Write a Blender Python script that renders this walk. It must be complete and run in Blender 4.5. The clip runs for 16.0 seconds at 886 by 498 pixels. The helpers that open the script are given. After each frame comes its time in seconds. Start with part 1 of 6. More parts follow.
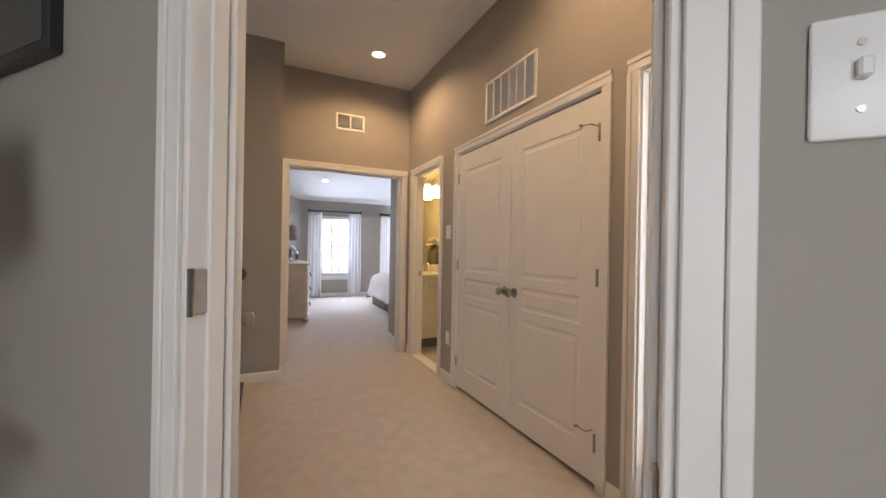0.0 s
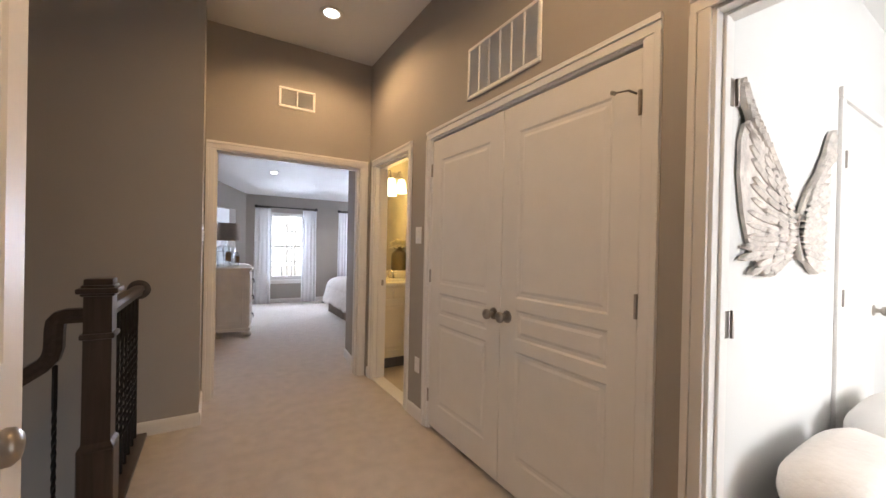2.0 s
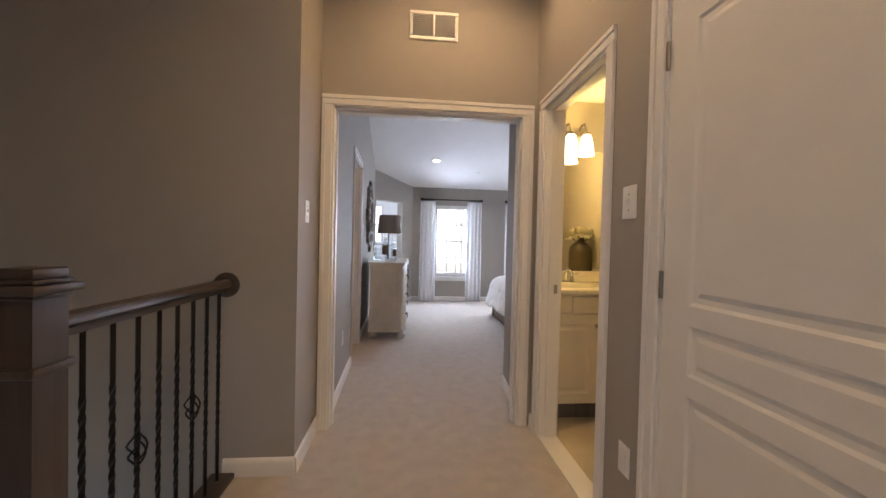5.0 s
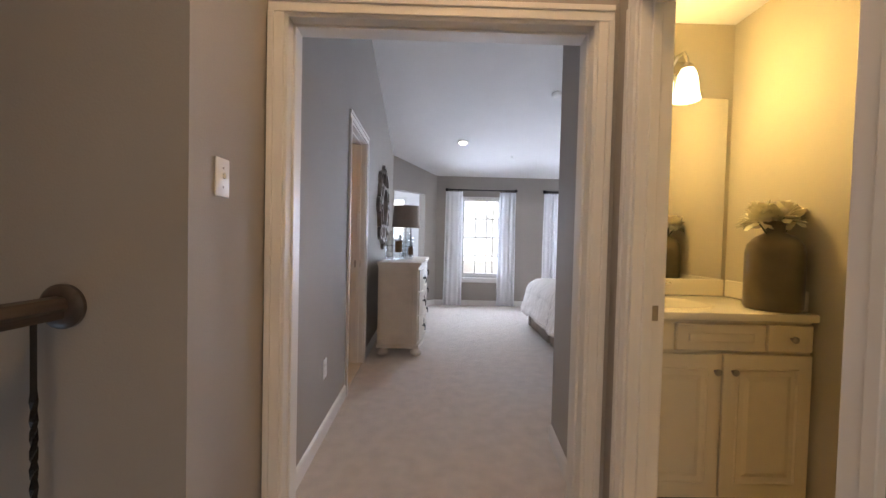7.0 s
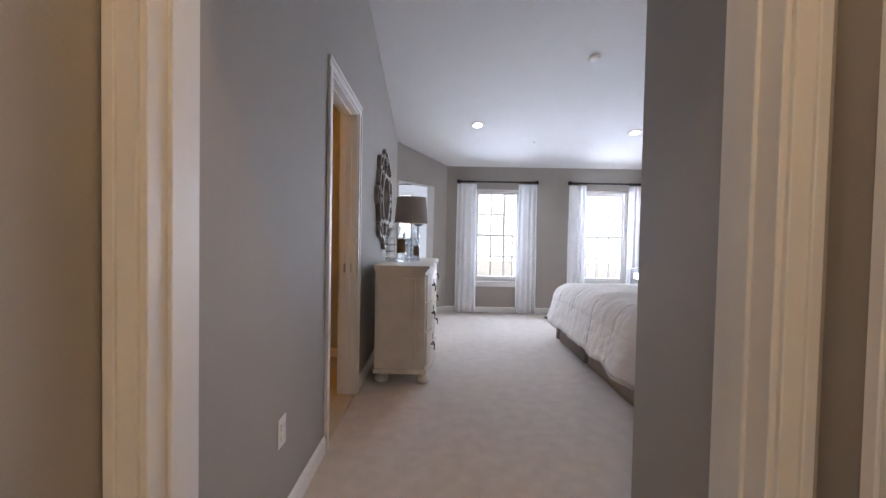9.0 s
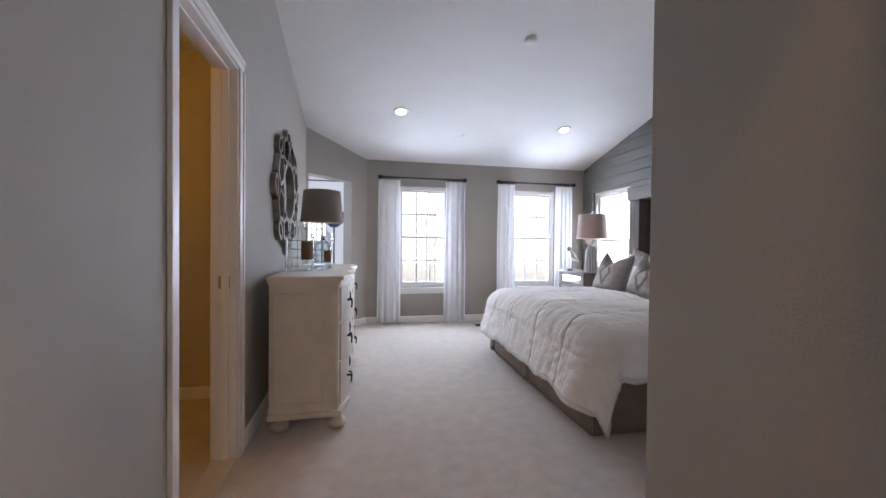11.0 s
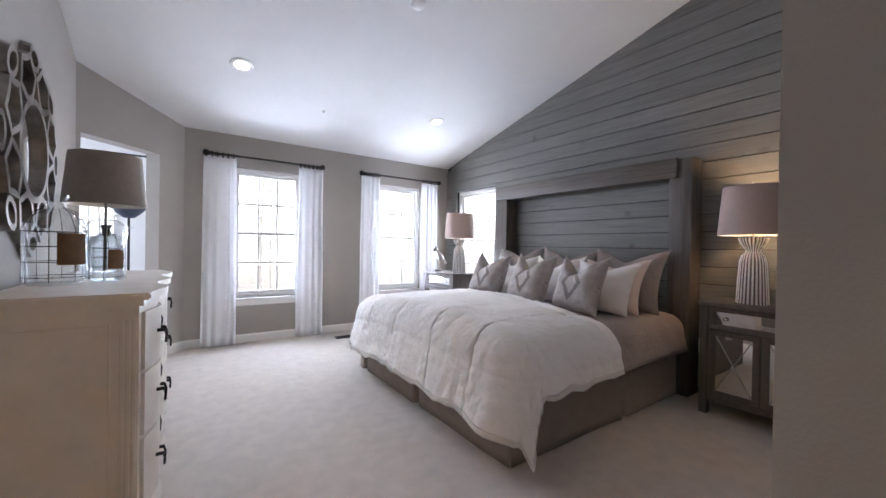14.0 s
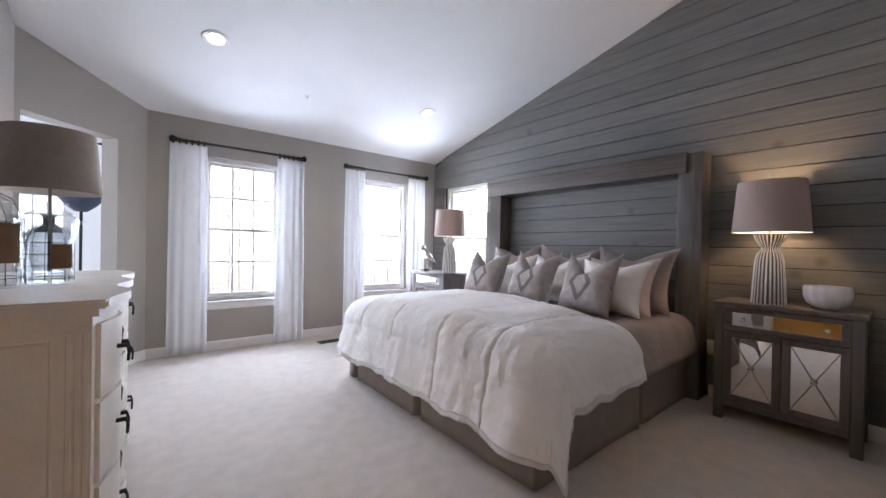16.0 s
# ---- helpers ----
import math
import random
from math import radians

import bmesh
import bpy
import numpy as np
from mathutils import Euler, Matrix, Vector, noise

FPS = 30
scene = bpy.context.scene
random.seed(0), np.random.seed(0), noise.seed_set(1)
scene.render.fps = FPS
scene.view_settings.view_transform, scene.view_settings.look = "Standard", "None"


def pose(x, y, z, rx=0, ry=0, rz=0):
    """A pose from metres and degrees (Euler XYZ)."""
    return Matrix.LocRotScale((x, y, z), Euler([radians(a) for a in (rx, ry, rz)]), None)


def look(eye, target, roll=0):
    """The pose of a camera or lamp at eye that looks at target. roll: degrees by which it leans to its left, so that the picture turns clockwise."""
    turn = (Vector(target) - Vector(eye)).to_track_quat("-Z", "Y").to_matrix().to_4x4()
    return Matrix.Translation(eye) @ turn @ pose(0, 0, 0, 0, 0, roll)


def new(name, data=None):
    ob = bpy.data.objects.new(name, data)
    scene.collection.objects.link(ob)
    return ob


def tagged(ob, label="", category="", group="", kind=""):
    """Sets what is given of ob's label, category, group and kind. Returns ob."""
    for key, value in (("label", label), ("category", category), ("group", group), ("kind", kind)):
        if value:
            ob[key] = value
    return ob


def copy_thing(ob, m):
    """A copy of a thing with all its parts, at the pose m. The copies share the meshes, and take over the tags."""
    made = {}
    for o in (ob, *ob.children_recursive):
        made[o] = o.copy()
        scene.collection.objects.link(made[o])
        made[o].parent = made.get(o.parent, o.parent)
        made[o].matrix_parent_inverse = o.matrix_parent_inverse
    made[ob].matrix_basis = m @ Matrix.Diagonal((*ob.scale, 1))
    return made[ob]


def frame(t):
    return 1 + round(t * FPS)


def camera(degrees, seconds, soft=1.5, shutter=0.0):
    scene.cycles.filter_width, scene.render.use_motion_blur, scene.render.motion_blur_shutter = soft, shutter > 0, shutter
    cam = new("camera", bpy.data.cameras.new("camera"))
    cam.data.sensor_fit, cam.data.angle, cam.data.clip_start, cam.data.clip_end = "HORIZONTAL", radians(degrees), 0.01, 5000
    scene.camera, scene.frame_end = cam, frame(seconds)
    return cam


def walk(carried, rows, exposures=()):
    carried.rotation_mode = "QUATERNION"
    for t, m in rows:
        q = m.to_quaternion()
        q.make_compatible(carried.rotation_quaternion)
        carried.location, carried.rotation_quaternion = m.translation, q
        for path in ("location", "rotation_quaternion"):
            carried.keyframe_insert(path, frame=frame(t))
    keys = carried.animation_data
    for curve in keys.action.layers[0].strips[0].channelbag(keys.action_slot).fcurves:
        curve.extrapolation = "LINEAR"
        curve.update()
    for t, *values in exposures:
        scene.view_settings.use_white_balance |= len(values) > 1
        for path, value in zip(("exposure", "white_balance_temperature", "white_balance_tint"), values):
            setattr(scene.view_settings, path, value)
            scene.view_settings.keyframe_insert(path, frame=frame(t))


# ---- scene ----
cam = camera(99.4, 16.0)
PATH = [
    (0, (0.156, 0.289, 1.214), (1.02, 2.093, 1.213), 1.0),
    (0.5, (0.224, 0.431, 1.231), (1.272, 2.134, 1.228), 1.1),
    (1, (0.281, 0.577, 1.255), (1.341, 2.273, 1.247), 1.1),
    (1.5, (0.324, 0.736, 1.274), (1.382, 2.433, 1.269), 1.2),
    (2, (0.378, 0.874, 1.28), (1.42, 2.582, 1.272), 1.2),
    (2.5, (0.444, 1.023, 1.271), (1.353, 2.804, 1.258), 1.2),
    (3, (0.516, 1.176, 1.253), (1.224, 3.046, 1.235), 1.1),
    (3.5, (0.6, 1.357, 1.232), (1.11, 3.29, 1.207), 1.1),
    (4, (0.693, 1.564, 1.219), (1.053, 3.531, 1.19), 1.1),
    (4.2, (0.722, 1.654, 1.216), (1.042, 3.628, 1.184), 1.1),
    (6.3, (1.008, 2.661, 1.181), (1.086, 4.659, 1.146), 1.6),
    (6.5, (0.994, 2.754, 1.183), (1.073, 4.752, 1.139), 1.4),
    (7, (0.995, 2.947, 1.173), (1.019, 4.947, 1.124), 1.4),
    (7.5, (0.977, 3.158, 1.169), (0.934, 5.157, 1.116), 1.4),
    (8, (0.964, 3.355, 1.156), (0.921, 5.354, 1.104), 1.5),
    (8.2, (0.952, 3.436, 1.154), (0.913, 5.435, 1.097), 1.4),
    (10.3, (1.001, 4.123, 1.147), (1.095, 6.121, 1.116), 0.3),
    (10.5, (0.985, 4.183, 1.147), (1.178, 6.173, 1.116), 0.5),
    (11, (0.982, 4.306, 1.145), (1.368, 6.269, 1.116), 0.6),
    (11.5, (0.969, 4.428, 1.146), (1.536, 6.345, 1.118), 0.7),
    (12, (0.961, 4.531, 1.132), (1.677, 6.398, 1.108), 0.8),
    (12.5, (0.95, 4.653, 1.128), (1.812, 6.458, 1.106), 0.9),
    (13, (0.941, 4.766, 1.125), (1.913, 6.514, 1.104), 0.9),
    (13.5, (0.931, 4.872, 1.124), (1.999, 6.563, 1.107), 1.0),
    (14, (0.918, 4.968, 1.123), (2.063, 6.608, 1.109), 1.0),
    (14.5, (0.913, 5.051, 1.116), (2.114, 6.65, 1.106), 1.0),
    (15, (0.897, 5.116, 1.111), (2.124, 6.695, 1.104), 1.1),
    (15.5, (0.885, 5.167, 1.111), (2.123, 6.737, 1.098), 1.0),
    (16, (0.899, 5.277, 1.103), (2.154, 6.834, 1.089), 1.1),
]
walk(cam, [(t, look(eye, target, roll)) for t, eye, target, roll in PATH],
     exposures=[(0, 0.15), (2, 0.08), (4, -0.05), (8, -0.12), (10.5, -0.15), (12.5, -0.08), (14, 0.05), (16, 0.08)])

# ---- world and lights ----
world = bpy.data.worlds.new("world")
scene.world = world
world.use_nodes = True
wn = world.node_tree
sky = wn.nodes.new("ShaderNodeTexSky")
sky.sky_type = 'NISHITA'
sky.sun_disc = False
sky.sun_elevation, sky.sun_rotation = radians(38), radians(60)
wn.nodes["Background"].inputs[1].default_value = 0.12
wn.links.new(sky.outputs[0], wn.nodes["Background"].inputs[0])

sun = new("sun", bpy.data.lights.new("sun", 'SUN'))
sun.data.energy, sun.data.angle, sun.data.color = 2.5, radians(0.5), (1.0, 0.95, 0.87)
sun.matrix_world = look((-6, -20, 18), (0, 0, 0))


def lamp(name, kind, place, power, color, size=0.1, aim=None, size_y=None, spread=None):
    data = bpy.data.lights.new(name, kind)
    data.energy, data.color = power, color
    ob = new(name, data)
    if kind == 'AREA':
        data.size = size
        if size_y:
            data.shape, data.size_y = 'RECTANGLE', size_y
        if spread:
            data.spread = radians(spread)
    elif kind == 'SPOT':
        data.shadow_soft_size, data.spot_size, data.spot_blend = size, radians(spread or 120), 0.6
    else:
        data.shadow_soft_size = size
    ob.matrix_world = look(place, aim) if aim else pose(*place)
    return ob


DAY = (0.68, 0.775, 1.0)
WARM = (1.0, 0.645, 0.335)
# daylight at the window openings; the first room's lamp hangs inside the room
lamp("daylight", 'AREA', (1.76, 9.90, 1.25), 80, DAY, 0.70, (1.9, 7.0, 0.9), 1.40, 160)
lamp("daylight", 'AREA', (3.45, 9.90, 1.25), 80, DAY, 0.70, (3.2, 7.0, 0.9), 1.40, 160)
lamp("daylight", 'AREA', (4.47, 9.03, 1.25), 46, DAY, 0.80, (1.4, 8.6, 0.8), 1.40, 156)
lamp("daylight", 'AREA', (-0.35, 11.52, 1.55), 34, DAY, 1.1, (-0.2, 6.0, 1.0), 1.0)
# added to brighten the sitting room, in an unseen west opening
lamp("daylight", 'AREA', (-2.98, 10.0, 1.55), 120, DAY, 1.5, (0.5, 10.9, 1.5), 1.2)
lamp("daylight", 'AREA', (3.0, -2.30, 1.5), 105, (0.95, 0.97, 1.0), 1.75, (2.5, 1.4, 0.9), 1.45)
# added lamp inside the first room, well short of its unseen window
lamp("daylight", 'AREA', (-0.9, -1.30, 1.5), 24, (0.93, 0.95, 1.0), 1.2, (0.2, 1.4, 1.2), 1.3)
# added lamp in the stairwell for bluish daylight from below; no opening there
lamp("daylight", 'AREA', (-2.0, 2.9, -1.0), 10, (0.62, 0.78, 1.0), 1.0, (-0.3, 3.9, 0.4), 1.0)
# ceiling cans, vanity lamp, bedside lamps
lamp("can_bulb", 'SPOT', (1.12, 3.79, 3.04), 60, WARM, 0.05, (1.12, 3.79, 0), spread=160)
lamp("can_bulb", 'SPOT', (1.0, 1.50, 3.04), 63, WARM, 0.05, (1.0, 1.50, 0), spread=172)
lamp("can_bulb", 'SPOT', (1.32, 8.53, 2.58), 14, (1.0, 0.86, 0.68), 0.05, (1.32, 8.53, 0), spread=140)
lamp("can_bulb", 'SPOT', (3.36, 8.65, 2.55), 14, (1.0, 0.86, 0.68), 0.05, (3.36, 8.65, 0), spread=140)
lamp("vanity_bulb", 'POINT', (2.12, 4.72, 1.93), 11, (1.0, 0.64, 0.21), 0.06)
lamp("vanity_bulb", 'POINT', (1.95, 4.72, 1.93), 8, (1.0, 0.64, 0.21), 0.06)
lamp("bath_bulb", 'POINT', (-0.9, 5.9, 2.2), 12, (1.0, 0.47, 0.06), 0.08)
lamp("bedside_bulb", 'POINT', (4.07, 5.845, 1.41), 11, (1.0, 0.66, 0.38), 0.04)
lamp("bedside_bulb", 'POINT', (3.93, 8.93, 1.35), 1.5, (1.0, 0.72, 0.42), 0.04)


# ---- materials ----
def mat(name, color, rough=0.6, metal=0.0, var=0.06, scale=6.0, bump=0.0, bscale=80.0, fine=None, gloss=None):
    m = bpy.data.materials.new(name)
    m.use_nodes = True
    nt = m.node_tree
    b = nt.nodes["Principled BSDF"]
    b.inputs["Roughness"].default_value = rough
    b.inputs["Metallic"].default_value = metal
    tc = nt.nodes.new("ShaderNodeTexCoord")
    n1 = nt.nodes.new("ShaderNodeTexNoise")
    n1.inputs["Scale"].default_value, n1.inputs["Detail"].default_value = scale, 6
    nt.links.new(tc.outputs["Object"], n1.inputs["Vector"])
    ramp = nt.nodes.new("ShaderNodeValToRGB")
    c = Vector(color)
    ramp.color_ramp.elements[0].position, ramp.color_ramp.elements[1].position = 0.3, 0.7
    ramp.color_ramp.elements[0].color = (*(c * (1 - var)), 1)
    ramp.color_ramp.elements[1].color = (*[min(1, v * (1 + var)) for v in c], 1)
    nt.links.new(n1.outputs["Fac"], ramp.inputs[0])
    nt.links.new(ramp.outputs[0], b.inputs["Base Color"])
    if bump:
        n2 = nt.nodes.new("ShaderNodeTexNoise")
        n2.inputs["Scale"].default_value, n2.inputs["Detail"].default_value = bscale, 4
        nt.links.new(tc.outputs["Object"], n2.inputs["Vector"])
        bp = nt.nodes.new("ShaderNodeBump")
        bp.inputs["Strength"].default_value, bp.inputs["Distance"].default_value = bump, 0.01
        nt.links.new(n2.outputs["Fac"], bp.inputs["Height"])
        nt.links.new(bp.outputs[0], b.inputs["Normal"])
    if gloss is not None:
        b.inputs["Coat Weight"].default_value = gloss
    return m


def glow(name, color, strength):
    m = bpy.data.materials.new(name)
    m.use_nodes = True
    nt = m.node_tree
    e = nt.nodes.new("ShaderNodeEmission")
    e.inputs[0].default_value, e.inputs[1].default_value = (*color, 1), strength
    nt.links.new(e.outputs[0], nt.nodes["Material Output"].inputs[0])
    return m


def glass_mat(name, color=(1, 1, 1), rough=0.0, ior=1.45):
    m = bpy.data.materials.new(name)
    m.use_nodes = True
    b = m.node_tree.nodes["Principled BSDF"]
    b.inputs["Base Color"].default_value = (*color, 1)
    b.inputs["Roughness"].default_value, b.inputs["IOR"].default_value = rough, ior
    b.inputs["Transmission Weight"].default_value = 1
    return m


def pane_mat(name):
    m = bpy.data.materials.new(name)
    m.use_nodes = True
    nt = m.node_tree
    t, g, mix = [nt.nodes.new(k) for k in ("ShaderNodeBsdfTransparent", "ShaderNodeBsdfGlossy", "ShaderNodeMixShader")]
    g.inputs["Roughness"].default_value = 0.02
    mix.inputs[0].default_value = 0.04
    nt.links.new(t.outputs[0], mix.inputs[1])
    nt.links.new(g.outputs[0], mix.inputs[2])
    nt.links.new(mix.outputs[0], nt.nodes["Material Output"].inputs[0])
    return m


def wood_mat(name, dark, light, rough, axis, scale=3.0, bump=0.25, per_object=0.25, knots=0.0):
    """Grain runs along the given axis; each board differs a little from the next."""
    m = bpy.data.materials.new(name)
    m.use_nodes = True
    nt = m.node_tree
    b = nt.nodes["Principled BSDF"]
    b.inputs["Roughness"].default_value = rough
    tc, info = nt.nodes.new("ShaderNodeTexCoord"), nt.nodes.new("ShaderNodeObjectInfo")
    mp = nt.nodes.new("ShaderNodeMapping")
    s = [14.0, 14.0, 14.0]
    s[axis] = 0.9
    mp.inputs["Scale"].default_value = s
    add = nt.nodes.new("ShaderNodeVectorMath")
    add.operation = 'ADD'
    mul = nt.nodes.new("ShaderNodeMath")
    mul.operation, mul.inputs[1].default_value = 'MULTIPLY', 37.0
    nt.links.new(info.outputs["Random"], mul.inputs[0])
    nt.links.new(tc.outputs["Object"], add.inputs[0])
    nt.links.new(mul.outputs[0], add.inputs[1])
    nt.links.new(add.outputs[0], mp.inputs[0])
    n = nt.nodes.new("ShaderNodeTexNoise")
    n.inputs["Scale"].default_value, n.inputs["Detail"].default_value, n.inputs["Distortion"].default_value = scale, 8, 0.6
    nt.links.new(mp.outputs[0], n.inputs["Vector"])
    ramp = nt.nodes.new("ShaderNodeValToRGB")
    ramp.color_ramp.elements[0].position, ramp.color_ramp.elements[1].position = 0.25, 0.75
    ramp.color_ramp.elements[0].color, ramp.color_ramp.elements[1].color = (*dark, 1), (*light, 1)
    nt.links.new(n.outputs["Fac"], ramp.inputs[0])
    hsv = nt.nodes.new("ShaderNodeHueSaturation")
    rng = nt.nodes.new("ShaderNodeMapRange")
    rng.inputs["To Min"].default_value, rng.inputs["To Max"].default_value = 1 - per_object, 1 + per_object
    nt.links.new(info.outputs["Random"], rng.inputs["Value"])
    nt.links.new(rng.outputs[0], hsv.inputs["Value"])
    nt.links.new(ramp.outputs[0], hsv.inputs["Color"])
    out = hsv.outputs[0]
    if knots:
        v = nt.nodes.new("ShaderNodeTexVoronoi")
        v.inputs["Scale"].default_value = 2.3
        nt.links.new(add.outputs[0], v.inputs["Vector"])
        kr = nt.nodes.new("ShaderNodeMapRange")
        kr.inputs["From Min"].default_value, kr.inputs["From Max"].default_value = 0.02, 0.11
        kr.inputs["To Min"].default_value, kr.inputs["To Max"].default_value = knots, 0.0
        nt.links.new(v.outputs["Distance"], kr.inputs["Value"])
        mx = nt.nodes.new("ShaderNodeMix")
        mx.data_type = 'RGBA'
        mx.inputs[7].default_value = (0.05, 0.043, 0.035, 1)
        nt.links.new(kr.outputs[0], mx.inputs[0])
        nt.links.new(out, mx.inputs[6])
        out = mx.outputs[2]
    nt.links.new(out, b.inputs["Base Color"])
    bp = nt.nodes.new("ShaderNodeBump")
    bp.inputs["Strength"].default_value, bp.inputs["Distance"].default_value = bump, 0.004
    nt.links.new(n.outputs["Fac"], bp.inputs["Height"])
    nt.links.new(bp.outputs[0], b.inputs["Normal"])
    return m


def carpet_mat():
    m = mat("carpet", (0.635, 0.56, 0.495), 0.98, 0, 0.08, 11, 1.0, 210)
    nt = m.node_tree
    nt.nodes["Principled BSDF"].inputs["Sheen Weight"].default_value = 0.25
    return m


def diamond_mat():
    """Grey woven cloth with a darker lozenge ring in the middle and half ones at the sides."""
    m = mat("diamond_cloth", (0.43, 0.385, 0.36), 0.95, 0, 0.14, 24, 0.5, 160)
    nt = m.node_tree
    b = nt.nodes["Principled BSDF"]
    base = b.inputs["Base Color"].links[0].from_socket
    tc = nt.nodes["Texture Coordinate"]
    sep = nt.nodes.new("ShaderNodeSeparateXYZ")
    nt.links.new(tc.outputs["Object"], sep.inputs[0])

    def op(kind, a, c=None):
        n = nt.nodes.new("ShaderNodeMath")
        n.operation = kind
        for k, v in enumerate((a, c)):
            if v is None:
                continue
            if hasattr(v, "is_linked"):
                nt.links.new(v, n.inputs[k])
            else:
                n.inputs[k].default_value = v
        return n.outputs[0]

    # the lozenge repeats across the cloth, so that its halves show at the seams
    px = op('PINGPONG', op('MULTIPLY', sep.outputs[0], 1.5), 0.21)
    d = op('ADD', px, op('ABSOLUTE', sep.outputs[2]))
    ring = op('MULTIPLY', op('GREATER_THAN', d, 0.088), op('LESS_THAN', d, 0.142))
    mx = nt.nodes.new("ShaderNodeMix")
    mx.data_type = 'RGBA'
    mx.inputs[7].default_value = (0.21, 0.18, 0.165, 1)
    nt.links.new(ring, mx.inputs[0])
    nt.links.new(base, mx.inputs[6])
    nt.links.new(mx.outputs[2], b.inputs["Base Color"])
    return m


PAINT = mat("wall_paint", (0.378, 0.345, 0.306), 0.75, 0, 0.02, 3, 0.10, 160)
PAINT_W = mat("white_wall_paint", (0.72, 0.71, 0.69), 0.8, 0, 0.02, 3, 0.08, 160)
PAINT_B = mat("bath_paint", (0.52, 0.47, 0.36), 0.7, 0, 0.02, 3, 0.08, 160)
CEIL = mat("ceiling_paint", (0.78, 0.77, 0.76), 0.9, 0, 0.015, 4, 0.12, 220)
TRIM = mat("trim_paint", (0.80, 0.775, 0.745), 0.45, 0, 0.015, 8)
DOORW = mat("door_paint", (0.80, 0.77, 0.73), 0.46, 0, 0.02, 8, 0.05, 60)
CARPET = carpet_mat()
TILE = mat("bath_floor", (0.55, 0.47, 0.36), 0.4, 0, 0.08, 5, 0.1, 30)
NICKEL = mat("brushed_nickel", (0.40, 0.365, 0.33), 0.28, 1.0, 0.08, 40)
CHROME = mat("chrome", (0.78, 0.78, 0.78), 0.10, 1.0, 0.03, 20)
IRON = mat("black_iron", (0.025, 0.022, 0.02), 0.5, 0.6, 0.15, 40, 0.3, 120)
RAILWOOD = wood_mat("stained_rail_wood", (0.045, 0.034, 0.030), (0.085, 0.066, 0.058), 0.38, 1, 3, 0.15, 0.05)
NEWELWOOD = wood_mat("stained_newel_wood", (0.045, 0.034, 0.030), (0.085, 0.066, 0.058), 0.38, 2, 3, 0.15, 0.05)
SHIPLAP = wood_mat("grey_shiplap", (0.138, 0.134, 0.123), (0.205, 0.199, 0.184), 0.58, 1, 3.4, 0.30, 0.07, 0.65)
GREYWOOD = wood_mat("grey_washed_wood", (0.078, 0.064, 0.055), (0.150, 0.127, 0.110), 0.6, 2, 2.6, 0.3, 0.06)
GREYWOOD_Y = wood_mat("grey_washed_wood_across", (0.078, 0.064, 0.055), (0.150, 0.127, 0.110), 0.6, 1, 2.6, 0.3, 0.06)
GAPSHADE = mat("gap_shade", (0.012, 0.012, 0.012), 0.9)
CREAM = mat("antique_cream_paint", (0.70, 0.635, 0.55), 0.45, 0, 0.07, 7, 0.15, 50)
DUVET = mat("white_duvet", (0.80, 0.76, 0.73), 0.95, 0, 0.03, 5, 0.35, 34)
HEM = mat("oatmeal_hem", (0.64, 0.60, 0.56), 0.95, 0, 0.06, 20, 0.3, 200)
QUILT = mat("taupe_quilt", (0.285, 0.236, 0.215), 0.9, 0, 0.08, 9, 0.8, 38)
SKIRT = mat("taupe_linen", (0.275, 0.222, 0.185), 0.95, 0, 0.07, 12, 0.3, 240)
WHITECLOTH = mat("white_pillow_cloth", (0.84, 0.79, 0.755), 0.95, 0, 0.04, 10, 0.25, 150)
BLUSH = mat("blush_cloth", (0.66, 0.53, 0.47), 0.95, 0, 0.05, 10, 0.25, 150)
DIAMOND = diamond_mat()


def let_light(m, share, color):
    """Thin cloth: part of the light goes through it."""
    nt = m.node_tree
    t, mix = nt.nodes.new("ShaderNodeBsdfTranslucent"), nt.nodes.new("ShaderNodeMixShader")
    t.inputs[0].default_value, mix.inputs[0].default_value = (*color, 1), share
    nt.links.new(nt.nodes["Principled BSDF"].outputs[0], mix.inputs[1])
    nt.links.new(t.outputs[0], mix.inputs[2])
    nt.links.new(mix.outputs[0], nt.nodes["Material Output"].inputs[0])


CURTAIN = mat("white_curtain", (0.93, 0.93, 0.94), 0.9, 0, 0.02, 10, 0.15, 200)
MIRROR = mat("mirror", (0.88, 0.88, 0.88), 0.015, 1.0, 0.0, 5)
AGED = mat("antique_silver", (0.25, 0.225, 0.20), 0.30, 1.0, 0.3, 14, 0.25, 40)
GLASS = pane_mat("clear_glass")
gn = GLASS.node_tree
lw = gn.nodes.new("ShaderNodeLayerWeight")
lw.inputs[0].default_value = 0.13
gn.links.new(lw.outputs["Facing"], gn.nodes["Mix Shader"].inputs[0])
gn.nodes["Transparent BSDF"].inputs[0].default_value = (0.97, 0.98, 0.985, 1)
gn.nodes["Glossy BSDF"].inputs["Roughness"].default_value = 0.05
PANE = pane_mat("window_glass")
VINYL = mat("window_vinyl", (0.68, 0.66, 0.63), 0.4, 0, 0.02, 8)
LABELP = mat("brown_label", (0.16, 0.085, 0.035), 0.8, 0, 0.15, 18)
WIRE = mat("dark_wire", (0.06, 0.055, 0.05), 0.5, 0.8)
LINEN = mat("linen_shade", (0.36, 0.305, 0.26), 0.95, 0, 0.06, 40, 0.3, 200)
PINKSHADE = mat("dusky_shade", (0.52, 0.42, 0.375), 0.95, 0, 0.05, 30, 0.3, 220)
SHADEIN = mat("shade_lining", (0.85, 0.78, 0.70), 0.9)
let_light(CURTAIN, 0.32, (0.92, 0.93, 0.96))
let_light(LINEN, 0.15, (0.5, 0.40, 0.32))
